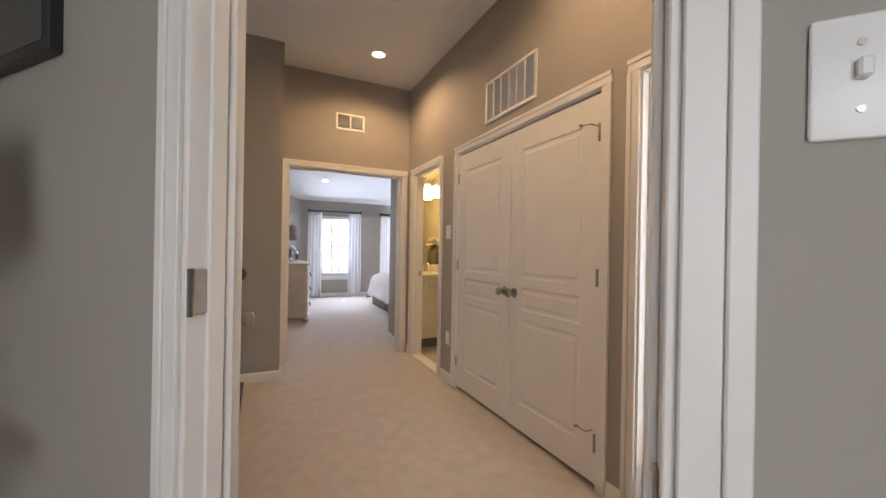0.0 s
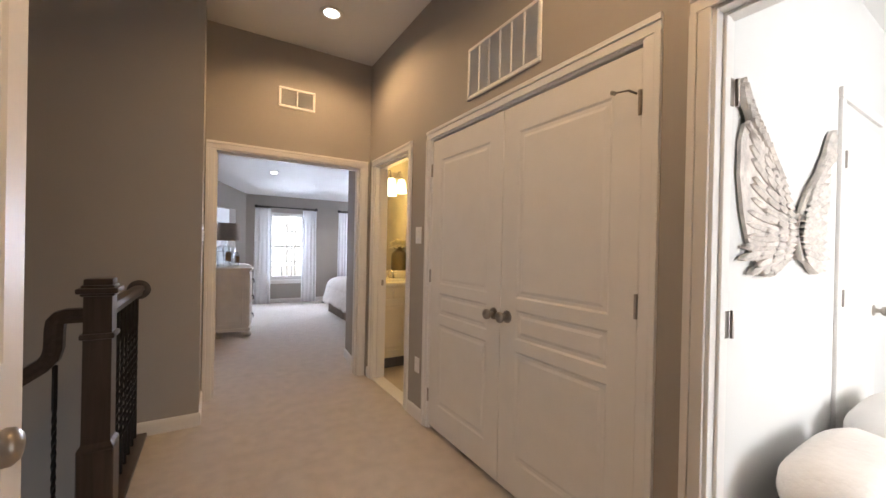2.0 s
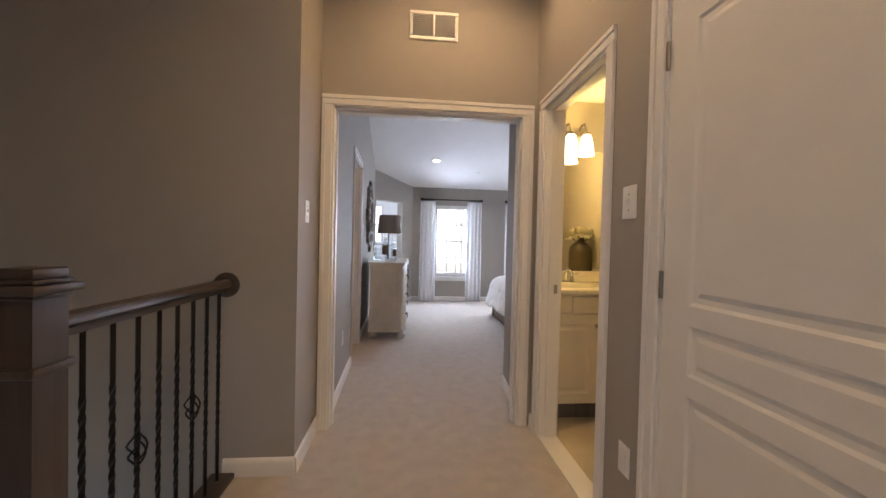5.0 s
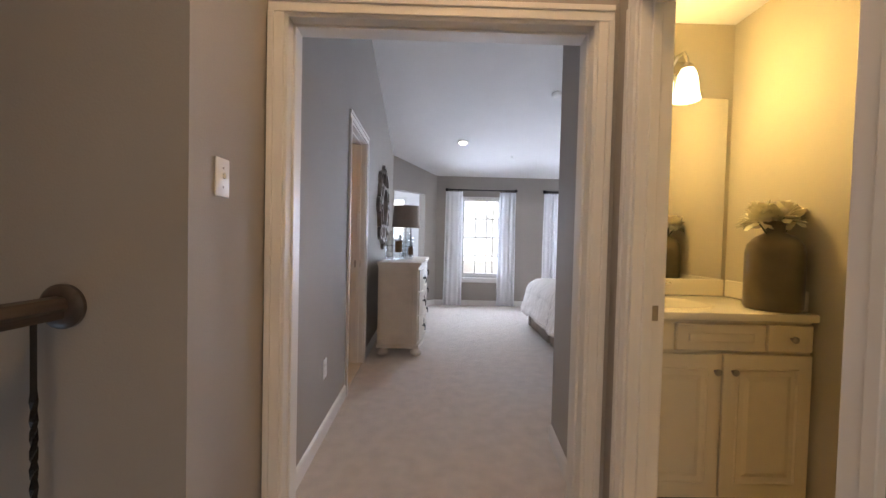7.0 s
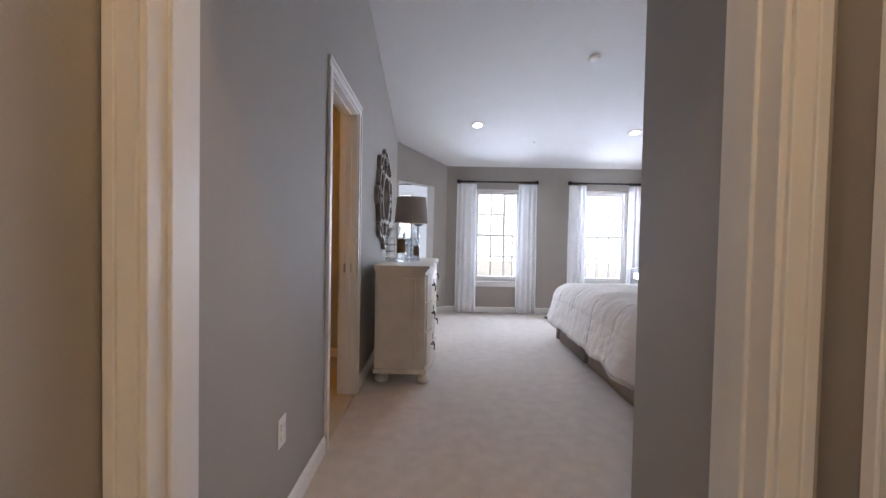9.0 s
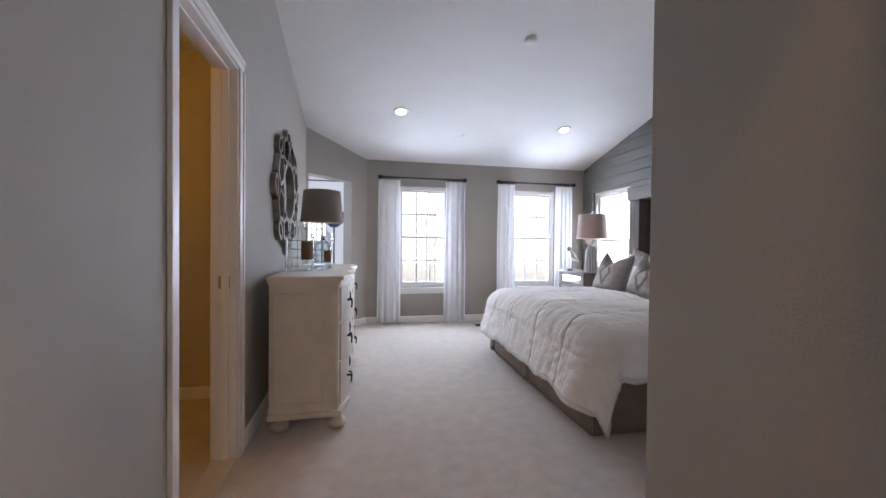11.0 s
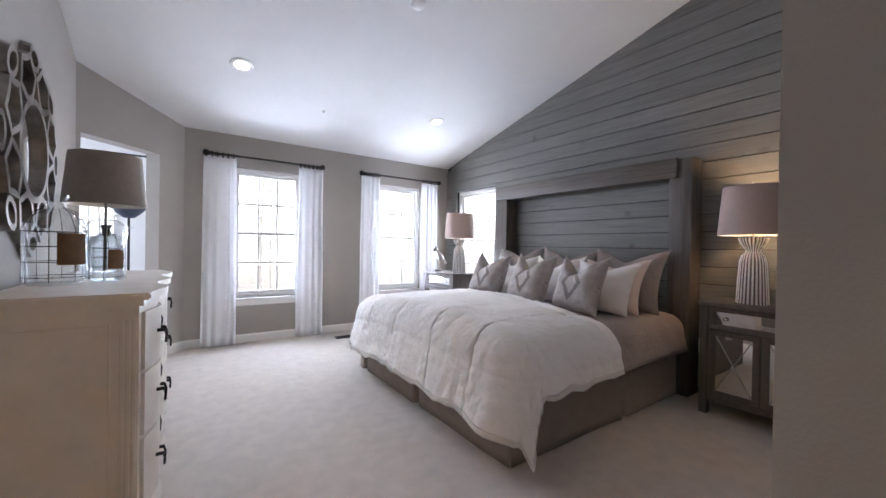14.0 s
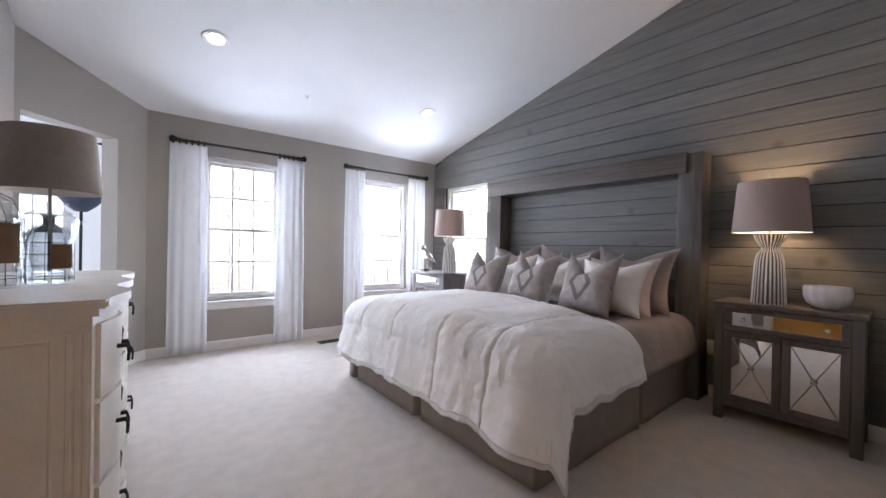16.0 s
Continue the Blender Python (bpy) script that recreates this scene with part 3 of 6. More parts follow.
def panel_door(root, u0, u1, y0, z0, z1, panels, thick=0.035, name="leaf", front=1):
    """A slab with raised panels: sticking sunk 6 mm, field raised again. y0: the front face; the slab goes back from it."""
    bm = bmesh.new()
    box(bm, u0, u1, y0 - front * 0.008, y0 - front * thick, z0, z1)
    # rails and stiles stand round the panels
    cols = sorted({u0, *[v for p in panels for v in p[:2]], u1})
    zs = sorted({z0, *[v for p in panels for v in p[2:]], z1})
    for a, b in zip(cols, cols[1:]):
        for c, d in zip(zs, zs[1:]):
            if not any(p[0] <= a + 1e-6 and b <= p[1] + 1e-6 and p[2] <= c + 1e-6 and d <= p[3] + 1e-6 for p in panels):
                box(bm, a, b, y0 - front * 0.008, y0, c, d)
    for a, b, c, d in panels:
        s = [(0.0, 0.0), (0.010, -0.0055), (0.026, -0.0055), (0.040, -0.0015)]
        rings = [[bm.verts.new((x, y0 + front * h, z)) for x, z in ((a + i, c + i), (b - i, c + i), (b - i, d - i), (a + i, d - i))] for i, h in s]
        for r, t in zip(rings, rings[1:]):
            for k in range(4):
                bm.faces.new((r[k], r[(k + 1) % 4], t[(k + 1) % 4], t[k]))
        bm.faces.new(rings[-1])
    bmesh.ops.remove_doubles(bm, verts=bm.verts, dist=0.0002)
    return part(name, bm, DOORW, root, "", smooth=None)


# hall end: double opening to the bedroom (walls on the hall side, left of this way)
EJ = door_trim("door_frame_bedroom", (1.688, END_Y), (0.305, END_Y), 1.383 - 1.304, 1.383 - 0.063, 0.155)
for u in (0.079 + 0.022, 1.320 - 0.022):
    for z in (0.26, 1.08, 1.80):
        part("hinge", bbox(u - 0.004, u + 0.004, -0.095, -0.060, z - 0.044, z + 0.044, bevel=0.001), NICKEL, EJ, "satin nickel hinge leaf")
# bathroom door frame, closet frame, guest room frame on the hall's east wall
p0, p1 = (HALL_X, 4.60), (HALL_X, 0.40)
q0, q1 = p1, p0
BJ = door_trim("door_frame_bath", q0, q1, 4.2 - 1.039, 4.2 - 0.297, 0.12)
part("strike_plate", bbox(4.2 - 0.297 - 0.022, 4.2 - 0.297 - 0.017, -0.10, -0.04, 0.90, 0.955, bevel=0.001), NICKEL, BJ, "satin nickel strike plate")
CJ = door_trim("door_frame_closet", q0, q1, 4.2 - 2.950, 4.2 - 1.395, 0.12, both=False)
GJ = door_trim("door_frame_guest", q0, q1, 4.2 - 3.930, 4.2 - 3.150, 0.12)
for z in (0.27, 1.05, 1.80):
    part("hinge_leaf", bbox(4.2 - 3.150 - 0.0225, 4.2 - 3.150 - 0.0175, -0.119, -0.080, z - 0.045, z + 0.045, bevel=0.002), NICKEL, GJ, "satin nickel hinge leaf")
    part("hinge_barrel", rod((4.2 - 3.150 - 0.027, -0.126, z - 0.045), (4.2 - 3.150 - 0.027, -0.126, z + 0.045), 0.0065, 8), NICKEL, GJ, "satin nickel hinge barrel")
# first room frame (room side is on the right of A to B)
FJ = door_trim("door_frame_first_room", dp(1.55), dp(-0.9), 0.645, 1.488, 0.12, label="white painted door casing on the angled doorway")
for z in (0.27, 1.12, 1.80):
    part("hinge_leaf", bbox(1.488 - 0.0225, 1.488 - 0.0175, -0.050, -0.008, z - 0.045, z + 0.045, bevel=0.002), NICKEL, FJ, "satin nickel hinge leaf")
    part("hinge_barrel", rod((1.488 - 0.026, -0.004, z - 0.047), (1.488 - 0.026, -0.004, z + 0.047), 0.0065, 8), NICKEL, FJ, "satin nickel hinge barrel")
part("strike_plate", bbox(0.645 + 0.0175, 0.645 + 0.0225, -0.062, -0.022, 0.90, 0.97, bevel=0.002), NICKEL, FJ, "satin nickel strike plate")
# side door frame in the bedroom's west wall: room on the right of LEFT_A to LEFT_B, so go back along it
SJ = door_trim("door_frame_side", LEFT_B, LEFT_A, llen - 1.850, llen - 1.152, 0.12)
part("strike_plate", bbox(llen - 1.850 + 0.0175, llen - 1.850 + 0.0225, -0.09, -0.035, 0.90, 0.965, bevel=0.002), NICKEL, SJ, "satin nickel strike plate")

# baseboards
baseboard((0.305, WELL_Y), (-0.04, WELL_Y))
baseboard((0.305, END_Y), (0.305, WELL_Y))
baseboard((HALL_X, 1.45), (HALL_X, 4.425), [(0.0, 0.06), (0.14, 1.815), (2.05, 2.91)])
baseboard((1.645, 4.602), (1.692, 5.153))
baseboard(LEFT_B, LEFT_A, [(llen - 1.850 - 0.06, llen - 1.152 + 0.06)])
baseboard(ANGLE_B, LEFT_B, [(alen - 0.733, alen - 0.035)])
baseboard((SHIP_X, BACK_Y), (0.940, BACK_Y))
baseboard((SHIP_X, 5.15), (SHIP_X, 6.22))
baseboard((SHIP_X, 8.50), (SHIP_X, 9.72))
baseboard((-1.8, 7.3), (-1.8, 4.75))
baseboard((0.17, 7.3), (-1.8, 7.3))
baseboard((4.5, 1.475), (1.815, 1.475))

# ---- doors ----
closet = thing("closet_door", along(q0, q1), "closed pair of cream-white panelled closet doors", "closet door")
y_lo, y_hi = 1.65 - 0.4 + 0.020, 3.205 - 0.4 - 0.020
mid = (y_lo + y_hi) / 2
for a, b, hs in ((y_lo, mid - 0.003, y_lo), (mid + 0.003, y_hi, y_hi)):
    w = b - a
    pan = [(a + 0.115, b - 0.115, 1.03, 1.88), (a + 0.115, b - 0.115, 0.20, 0.76), (a + 0.115, b - 0.115, 0.82, 0.97)]
    leaf = panel_door(closet, a, b, -0.004, 0.030, 2.020, pan)
    for z in (0.24, 1.08, 1.82):
        part("hinge", rod((hs, 0.004, z - 0.045), (hs, 0.004, z + 0.045), 0.007, 8), NICKEL, leaf, "satin nickel hinge")
for u in (mid - 0.055, mid + 0.055):
    knob(closet, pose(u, -0.004, 0.925) @ Matrix.Rotation(radians(-90), 4, 'X'))
for z in (1.86, 0.30):
    bm = rod((y_lo + 0.02, -0.004, z), (y_lo + 0.02, 0.045, z), 0.004, 8)
    rod((y_lo + 0.02, 0.045, z), (y_lo + 0.075, 0.052, z + 0.006), 0.0035, 8, bm)
    rod((y_lo + 0.075, 0.045, z + 0.006), (y_lo + 0.075, 0.062, z + 0.006), 0.008, 8, bm)
    part("door_stop", bm, NICKEL, closet, "small metal hinge-pin door stop")

hx, fx = Vector((0.100, 1.215)), Vector((0.045, 1.985))
fd = thing("room_door", along(tuple(fx), tuple(hx)), "open glossy white panelled room door", "door")
dl = (hx - fx).length
panel_door(fd, 0.0, dl, 0.0, 0.012, 2.025, [(0.11, dl - 0.11, 1.05, 1.90), (0.11, dl - 0.11, 0.20, 0.86)])
knob(fd, pose(0.295, 0.0, 0.965) @ Matrix.Rotation(radians(-90), 4, 'X'))
knob(fd, pose(0.295, -0.035, 0.965) @ Matrix.Rotation(radians(90), 4, 'X'))
part("latch", bbox(-0.0015, 0.002, -0.030, -0.005, 0.915, 0.975, bevel=0.0005), NICKEL, fd, "nickel latch plate")

gd = thing("guest_closet_door", along((4.55, 1.475), (3.15, 1.475)), "closed white closet door in a bright wall", "door")
panel_door(gd, 0.64, 1.38, 0.012, 0.01, 2.03, [(0.75, 1.27, 1.05, 1.90), (0.75, 1.27, 0.20, 0.86)], thick=0.011)
part("side_casing", bbox(1.385, 1.44, 0.0, 0.018, 0, 2.09, bevel=0.003), TRIM, gd)
part("head_casing", bbox(0.60, 1.44, 0.0, 0.018, 2.092, 2.15, bevel=0.003), TRIM, gd)
for z in (0.30, 1.06, 1.78):
    part("hinge", rod((1.382, 0.02, z - 0.045), (1.382, 0.02, z + 0.045), 0.007, 8), NICKEL, gd, "satin nickel hinge")
knob(gd, pose(0.71, 0.012, 0.95) @ Matrix.Rotation(radians(-90), 4, 'X'))


# ---- wall fittings ----
def plate(name, p, q, u, z, w=0.072, h=0.115, kind="switch", label="white plastic light switch plate", n=1):
    m = along(p, q, z) @ Matrix.Translation((u, 0, 0))
    root = thing(name, m, label, "light switch" if kind == "switch" else "outlet")
    part("cover", bbox(-w / 2, w / 2, 0.0, 0.006, -h / 2, h / 2, bevel=0.004, seg=2), PLATE, root)
    for k in range(n):
        c = (k - (n - 1) / 2) * 0.046
        if kind == "switch":
            part("toggle", bbox(c - 0.005, c + 0.005, 0.005, 0.016, -0.004, 0.014, bevel=0.002), PLATE, root)
            for s in (-1, 1):
                part("screw", lathe([(0.0035, 0.0), (0.0035, 0.0016)], 8, None, pose(c, 0.0058, s * 0.030) @ Matrix.Rotation(radians(-90), 4, 'X')), NICKEL, root)
        else:
            for s in (-1, 1):
                part("socket", bbox(c - 0.017, c + 0.017, 0.005, 0.008, s * 0.020 - 0.014, s * 0.020 + 0.014, bevel=0.003), PLATE, root)
    return root


plate("light_switch", (0.305, END_Y), (0.305, WELL_Y), END_Y - 4.145, 1.352, 0.075, 0.122)
plate("light_switch", q0, q1, 3.376 - 0.4, 1.368, 0.088, 0.125)
plate("wall_outlet", q0, q1, 3.36 - 0.4, 0.40, kind="outlet", label="white wall outlet near the closet")
plate("wall_outlet", LEFT_B, LEFT_A, llen - 0.545, 0.40, kind="outlet", label="white wall outlet above the baseboard")
plate("light_switch", dp(1.55), dp(-0.9), 1.55 - 1.058, 1.375, 0.116, 0.112, n=2, label="white double light switch plate beside the doorway")
plate("wall_outlet", (SHIP_X, 5.10), (SHIP_X, 6.22), 1.105, 0.375, kind="outlet", label="white outlet on the shiplap beside the nightstand")


def grille(name, m, w, h, cols, rows, label):
    """Vent: frame, dark plate in place of the duct's shade, mullions and louvre slats."""
    root = thing(name, m, label, "air vent")
    part("backing", bbox(-w / 2 + 0.01, w / 2 - 0.01, 0.001, 0.003, -h / 2 + 0.01, h / 2 - 0.01), DUCTSHADE, root)
    bm = bmesh.new()
    f = 0.022
    box(bm, -w / 2, w / 2, 0, 0.012, h / 2 - f, h / 2, bevel=0.003)
    box(bm, -w / 2, w / 2, 0, 0.012, -h / 2, -h / 2 + f, bevel=0.003)
    box(bm, -w / 2, -w / 2 + f, 0, 0.012, -h / 2 + f, h / 2 - f, bevel=0.003)
    box(bm, w / 2 - f, w / 2, 0, 0.012, -h / 2 + f, h / 2 - f, bevel=0.003)
    part("frame", bm, TRIM, root)
    for k in range(1, cols):
        x = -w / 2 + f + (w - 2 * f) * k / cols
        part("mullion", bbox(x - 0.006, x + 0.006, 0.002, 0.012, -h / 2 + f, h / 2 - f, bevel=0.002), TRIM, root)
    for k in range(rows):
        z = -h / 2 + f + (h - 2 * f) * (k + 0.5) / rows
        bm = bbox(-w / 2 + f, w / 2 - f, -0.0062, 0.0062, -0.0009, 0.0009)
        bmesh.ops.transform(bm, matrix=pose(0, 0.0065, z, 40), verts=bm.verts)
        part("slat", bm, TRIM, root)
    return root


grille("return_vent", along(q0, q1, 2.328) @ Matrix.Translation((2.462 - 0.4, 0, 0)), 0.60, 0.31, 6, 26, "white louvred return air grille above the closet")
grille("supply_vent", along((1.688, END_Y), (0.305, END_Y), 2.574) @ Matrix.Translation((1.688 - 0.995, 0, 0)), 0.31, 0.18, 2, 10, "white two-part supply air register")


def can_light(x, y, z, tilt, glow_mat, label):
    root = thing("ceiling_light", pose(x, y, z, tilt), label, "ceiling light", "recessed ceiling lights")
    part("trim_ring", lathe([(0.062, -0.004), (0.066, -0.010), (0.086, -0.008), (0.090, -0.002), (0.088, 0.0), (0.060, 0.0)], 32), TRIM, root)
    part("lens", lathe([(0.061, -0.0035), (0.040, -0.006), (0.004, -0.007)], 28), glow_mat, root, "glowing lamp lens")


TILTB = -math.degrees(math.atan(SLOPE))
can_light(1.12, 3.80, CEIL_Z - 0.001, 0, CANGLOW, "lit recessed ceiling light in the hall")
can_light(1.0, 1.50, CEIL_Z - 0.001, 0, CANGLOW, "lit recessed ceiling light in the hall")
can_light(1.32, 8.53, roof(8.53) - 0.001, TILTB, CANDAY, "lit recessed light in the sloping bedroom ceiling")
can_light(3.36, 8.65, roof(8.65) - 0.001, TILTB, CANDAY, "lit recessed light in the sloping bedroom ceiling")


def detector(x, y, z, tilt, r=0.055):
    root = thing("smoke_detector", pose(x, y, z, tilt), "round white smoke detector on the ceiling", "smoke detector")
    part("base", lathe([(r, 0.0), (r, -0.008), (r * 0.93, -0.012)], 28), PLATE, root)
    part("cover", lathe([(r * 0.90, -0.010), (r * 0.84, -0.020), (r * 0.60, -0.026), (0.004, -0.028)], 28), PLATE, root)


detector(1.04, 3.0, CEIL_Z - 0.001, 0)
detector(2.33, 7.36, roof(7.36) - 0.001, TILTB)
sp = thing("sprinkler_head", pose(2.13, 8.93, roof(8.93), TILTB), "small white fire sprinkler cap in the ceiling", "sprinkler")
part("cap", lathe([(0.026, 0.0), (0.026, -0.004), (0.012, -0.006), (0.010, -0.022), (0.016, -0.024), (0.004, -0.026)], 16), PLATE, sp)


# ---- shiplap boards ----
PITCH = 0.1372
z = 1.397 - PITCH * 10 + 0.014
n = 0
boards = bpy.data.objects["wall_shiplap_backing"]
W3 = (8.62, 9.46, 0.50, 1.93)
while z < roof(5.10):
    lo, hi = max(z + 0.003, 0.0), z + PITCH - 0.003
    far = BACK_Y if hi <= BACK_Z else BACK_Y - (hi - BACK_Z) / SLOPE
    far_lo = BACK_Y if lo <= BACK_Z else BACK_Y - (lo - BACK_Z) / SLOPE
    spans = [(5.158, far, far_lo)]
    if hi > W3[2] and lo < W3[3]:
        spans = [(5.158, W3[0] - 0.002, W3[0] - 0.002), (W3[1] + 0.002, BACK_Y, BACK_Y)]
        if hi > W3[3] + 0.01:
            spans.append((W3[0], W3[1], W3[1], W3[3] + 0.002, hi))
        if lo < W3[2] - 0.01:
            spans.append((W3[0], W3[1], W3[1], lo, W3[2] - 0.002))
    row = (lo, hi)
    for a, b, b2, *cut in spans:
        lo, hi = cut or row
        if b2 - a < 0.05 or hi < 0.02:
            continue
        bm = bmesh.new()
        b = max(b, a + 0.01)
        e = 0.0012
        ring = [[bm.verts.new((x, *c)) for c in cs] for x, cs in ((SHIP_X + 0.018, ((a, lo), (b2, lo), (b, hi), (a, hi))), (SHIP_X + e, ((a, lo), (b2, lo), (b, hi), (a, hi))), (SHIP_X, ((a + e, lo + e), (b2 - e, lo + e), (b - e, hi - e), (a + e, hi - e))))]
        bm.faces.new(ring[0]), bm.faces.new(ring[2])
        for r, t in zip(ring, ring[1:]):
            for k in range(4):
                bm.faces.new((r[k], r[(k + 1) % 4], t[(k + 1) % 4], t[k]))
        part("plank", bm, SHIPLAP, boards, smooth=None)
    z += PITCH


# ---- windows ----
def window(name, m, w, h, label, rows=2, cols=3, sill=True):
    """A double-hung window in its opening: x across, y out of the room, z up from the opening's foot."""
    root = thing(name, m, label, "window", "", "structure")
    f = 0.045
    fr = bmesh.new()
    for a in ((-w / 2, -w / 2 + f, 0, h), (w / 2 - f, w / 2, 0, h), (-w / 2 + f, w / 2 - f, 0, f), (-w / 2 + f, w / 2 - f, h - f, h)):
        box(fr, a[0], a[1], 0.045, 0.115, a[2], a[3], bevel=0.004)
    part("window_frame", fr, VINYL, root)
    for s, (z0, z1, y) in enumerate(((f, h / 2 + 0.018, 0.062), (h / 2 - 0.018, h - f, 0.088))):
        b = bmesh.new()
        g = 0.034
        x0, x1 = -w / 2 + f, w / 2 - f
        for a in ((x0, x0 + g, z0, z1), (x1 - g, x1, z0, z1), (x0 + g, x1 - g, z0, z0 + g), (x0 + g, x1 - g, z1 - g, z1)):
            box(b, a[0], a[1], y - 0.012, y + 0.012, a[2], a[3], bevel=0.003)
        sash = part("sash", b, VINYL, root)
        for k in range(1, cols):
            x = x0 + g + (x1 - x0 - 2 * g) * k / cols
            part("muntin", bbox(x - 0.011, x + 0.011, y - 0.005, y + 0.005, z0 + g, z1 - g), VINYL, sash)
        for k in range(1, rows):
            zz = z0 + g + (z1 - z0 - 2 * g) * k / rows
            part("muntin", bbox(x0 + g, x1 - g, y - 0.0045, y + 0.0045, zz - 0.011, zz + 0.011), VINYL, sash)
        pn = part("pane", bbox(x0 + g - 0.004, x1 - g + 0.004, y - 0.002, y + 0.002, z0 + g - 0.004, z1 - g + 0.004), PANE, sash)
        pn.visible_shadow = False
    if sill:
        part("window_sill", bbox(-w / 2 - 0.03, w / 2 + 0.03, -0.030, 0.044, -0.022, 0.0, bevel=0.005, seg=2), TRIM, root)
        part("apron", bbox(-w / 2 - 0.015, w / 2 + 0.015, -0.014, -0.001, -0.085, -0.023, bevel=0.003), TRIM, root)
    return root


window("window_1", pose(1.76, BACK_Y, 0.50), 0.76, 1.465, "white double-hung window with divided panes, bright daylight behind")
window("window_2", pose(3.45, BACK_Y, 0.50), 0.74, 1.465, "white double-hung window with divided panes, bright daylight behind")
window("window_3", pose(SHIP_X, 9.04, 0.50, 0, 0, -90), 0.84, 1.43, "bright double-hung window set in the shiplap wall")
window("window_4", pose(-0.325, 11.6, 1.10), 1.15, 1.05, "bright divided window of the sitting room", 2, 4)
# unseen window, added for the lamp that brightens the sitting room
window("added_window_west", pose(-2.9, 10.0, 0.9, 0, 0, 90), 1.6, 1.3, "unseen divided window added to brighten the sitting room", 2, 4)
window("window_5", pose(3.0, -2.4, 0.75, 0, 0, 180), 1.8, 1.5, "bright window of the guest room", 2, 4)
# out of view, added to go with the first room's lamp
window("added_window_first_room", pose(-0.9, -2.4, 0.8, 0, 0, 180), 1.3, 1.4, "unseen window added at the back of the first room", 2, 4)

# distance outside the windows
solid("ground_outside", bbox(-110, 110, -90, 90, -3.62, -3.5), DIRT, "pale leaf-strewn ground under bare trees", "ground", "structure")
solid("backdrop", bbox(-110, 110, 90, 90.2, -12, 70), SKYGLOW, "bright hazy sky", "sky", "structure")
solid("backdrop", bbox(90, 90.2, -90, 90, -12, 70), SKYGLOW, "bright hazy sky", "sky", "structure")
solid("backdrop", bbox(-110, 110, -90.2, -90, -12, 70), SKYGLOW, "bright hazy sky", "sky", "structure")


def bare_tree(x, y, h, seed):
    rnd = random.Random(seed)
    root = thing("bare_tree", pose(x, y, -3.5), "bare pale winter tree with thin branches", "tree", "bare trees outside")
    pts = [(0, 0, 0)]
    for k in range(1, 7):
        pts.append((pts[-1][0] + rnd.uniform(-.12, .12), pts[-1][1] + rnd.uniform(-.12, .12), h * k / 6))
    bm = bmesh.new()
    for k in range(6):
        rod(pts[k], pts[k + 1], 0.085 * (1 - k / 6.6), 8, bm, 0.085 * (1 - (k + 1) / 6.6))
    part("trunk", bm, BARK, root)
    bm = bmesh.new()
    for k in range(26):
        t = rnd.uniform(0.25, 0.97) * 6
        i = min(5, int(t))
        p = Vector(pts[i]).lerp(Vector(pts[i + 1]), t - i)
        a = rnd.uniform(0, 6.28)
        ln = rnd.uniform(0.8, 2.2) * (1.15 - t / 8)
        q = p + Vector((math.cos(a) * ln * .8, math.sin(a) * ln * .8, ln * rnd.uniform(.4, .9)))
        rod(p, q, 0.03, 5, bm, 0.012)
        for j in range(3):
            s = p.lerp(q, rnd.uniform(.4, .95))
            b = a + rnd.uniform(-1.1, 1.1)
            rod(s, s + Vector((math.cos(b) * .5, math.sin(b) * .5, rnd.uniform(.2, .6))), 0.011, 4, bm, 0.004)
    tagged(part("crown", bm, BARK, root), kind="stuff")


for k, (x, y) in enumerate(((0.5, 19), (2.1, 23), (3.4, 20), (4.6, 25), (6.2, 21), (8.5, 24), (-2, 24), (11, 19), (13, 14), (12, 11))):
    bare_tree(x * 1.3, y + 7, 10 + (k * 37 % 5), 40 + k)


# ---- stair rail ----
NX, NY = -0.032, 3.01
newel = thing("newel_post", pose(NX, NY, 0), "dark stained square wooden newel post with moulded cap", "newel post")
bm = bbox(-0.060, 0.060, -0.060, 0.060, -0.25, 0.40, bevel=0.004)
part("plinth", bm, NEWELWOOD, newel)
bm = bmesh.new()
rings = [[bm.verts.new((sx * r, sy * r, z)) for sx, sy in ((-1, -1), (1, -1), (1, 1), (-1, 1))] for r, z in ((0.060, 0.401), (0.058, 0.412), (0.047, 0.430), (0.046, 0.880), (0.046, 1.045))]
for a, b in zip(rings, rings[1:]):
    for k in range(4):
        bm.faces.new((a[k], a[(k + 1) % 4], b[(k + 1) % 4], b[k]))
bm.faces.new(rings[0]), bm.faces.new(rings[-1])
part("shaft", bm, NEWELWOOD, newel, smooth=None)
part("collar", bbox(-0.058, 0.058, -0.058, 0.058, 0.865, 0.890, bevel=0.008, seg=2), NEWELWOOD, newel)
bm = bmesh.new()
for r, z0, z1 in ((0.056, 1.046, 1.058), (0.068, 1.058, 1.080), (0.054, 1.080, 1.092), (0.047, 1.092, 1.118)):
    box(bm, -r, r, -r, r, z0, z1, bevel=0.005, seg=2)
part("cap", bm, NEWELWOOD, newel)

landing = thing("landing_railing", pose(NX, 0, 0), "dark wooden handrail with black twisted iron balusters", "railing")
RZ = 0.965


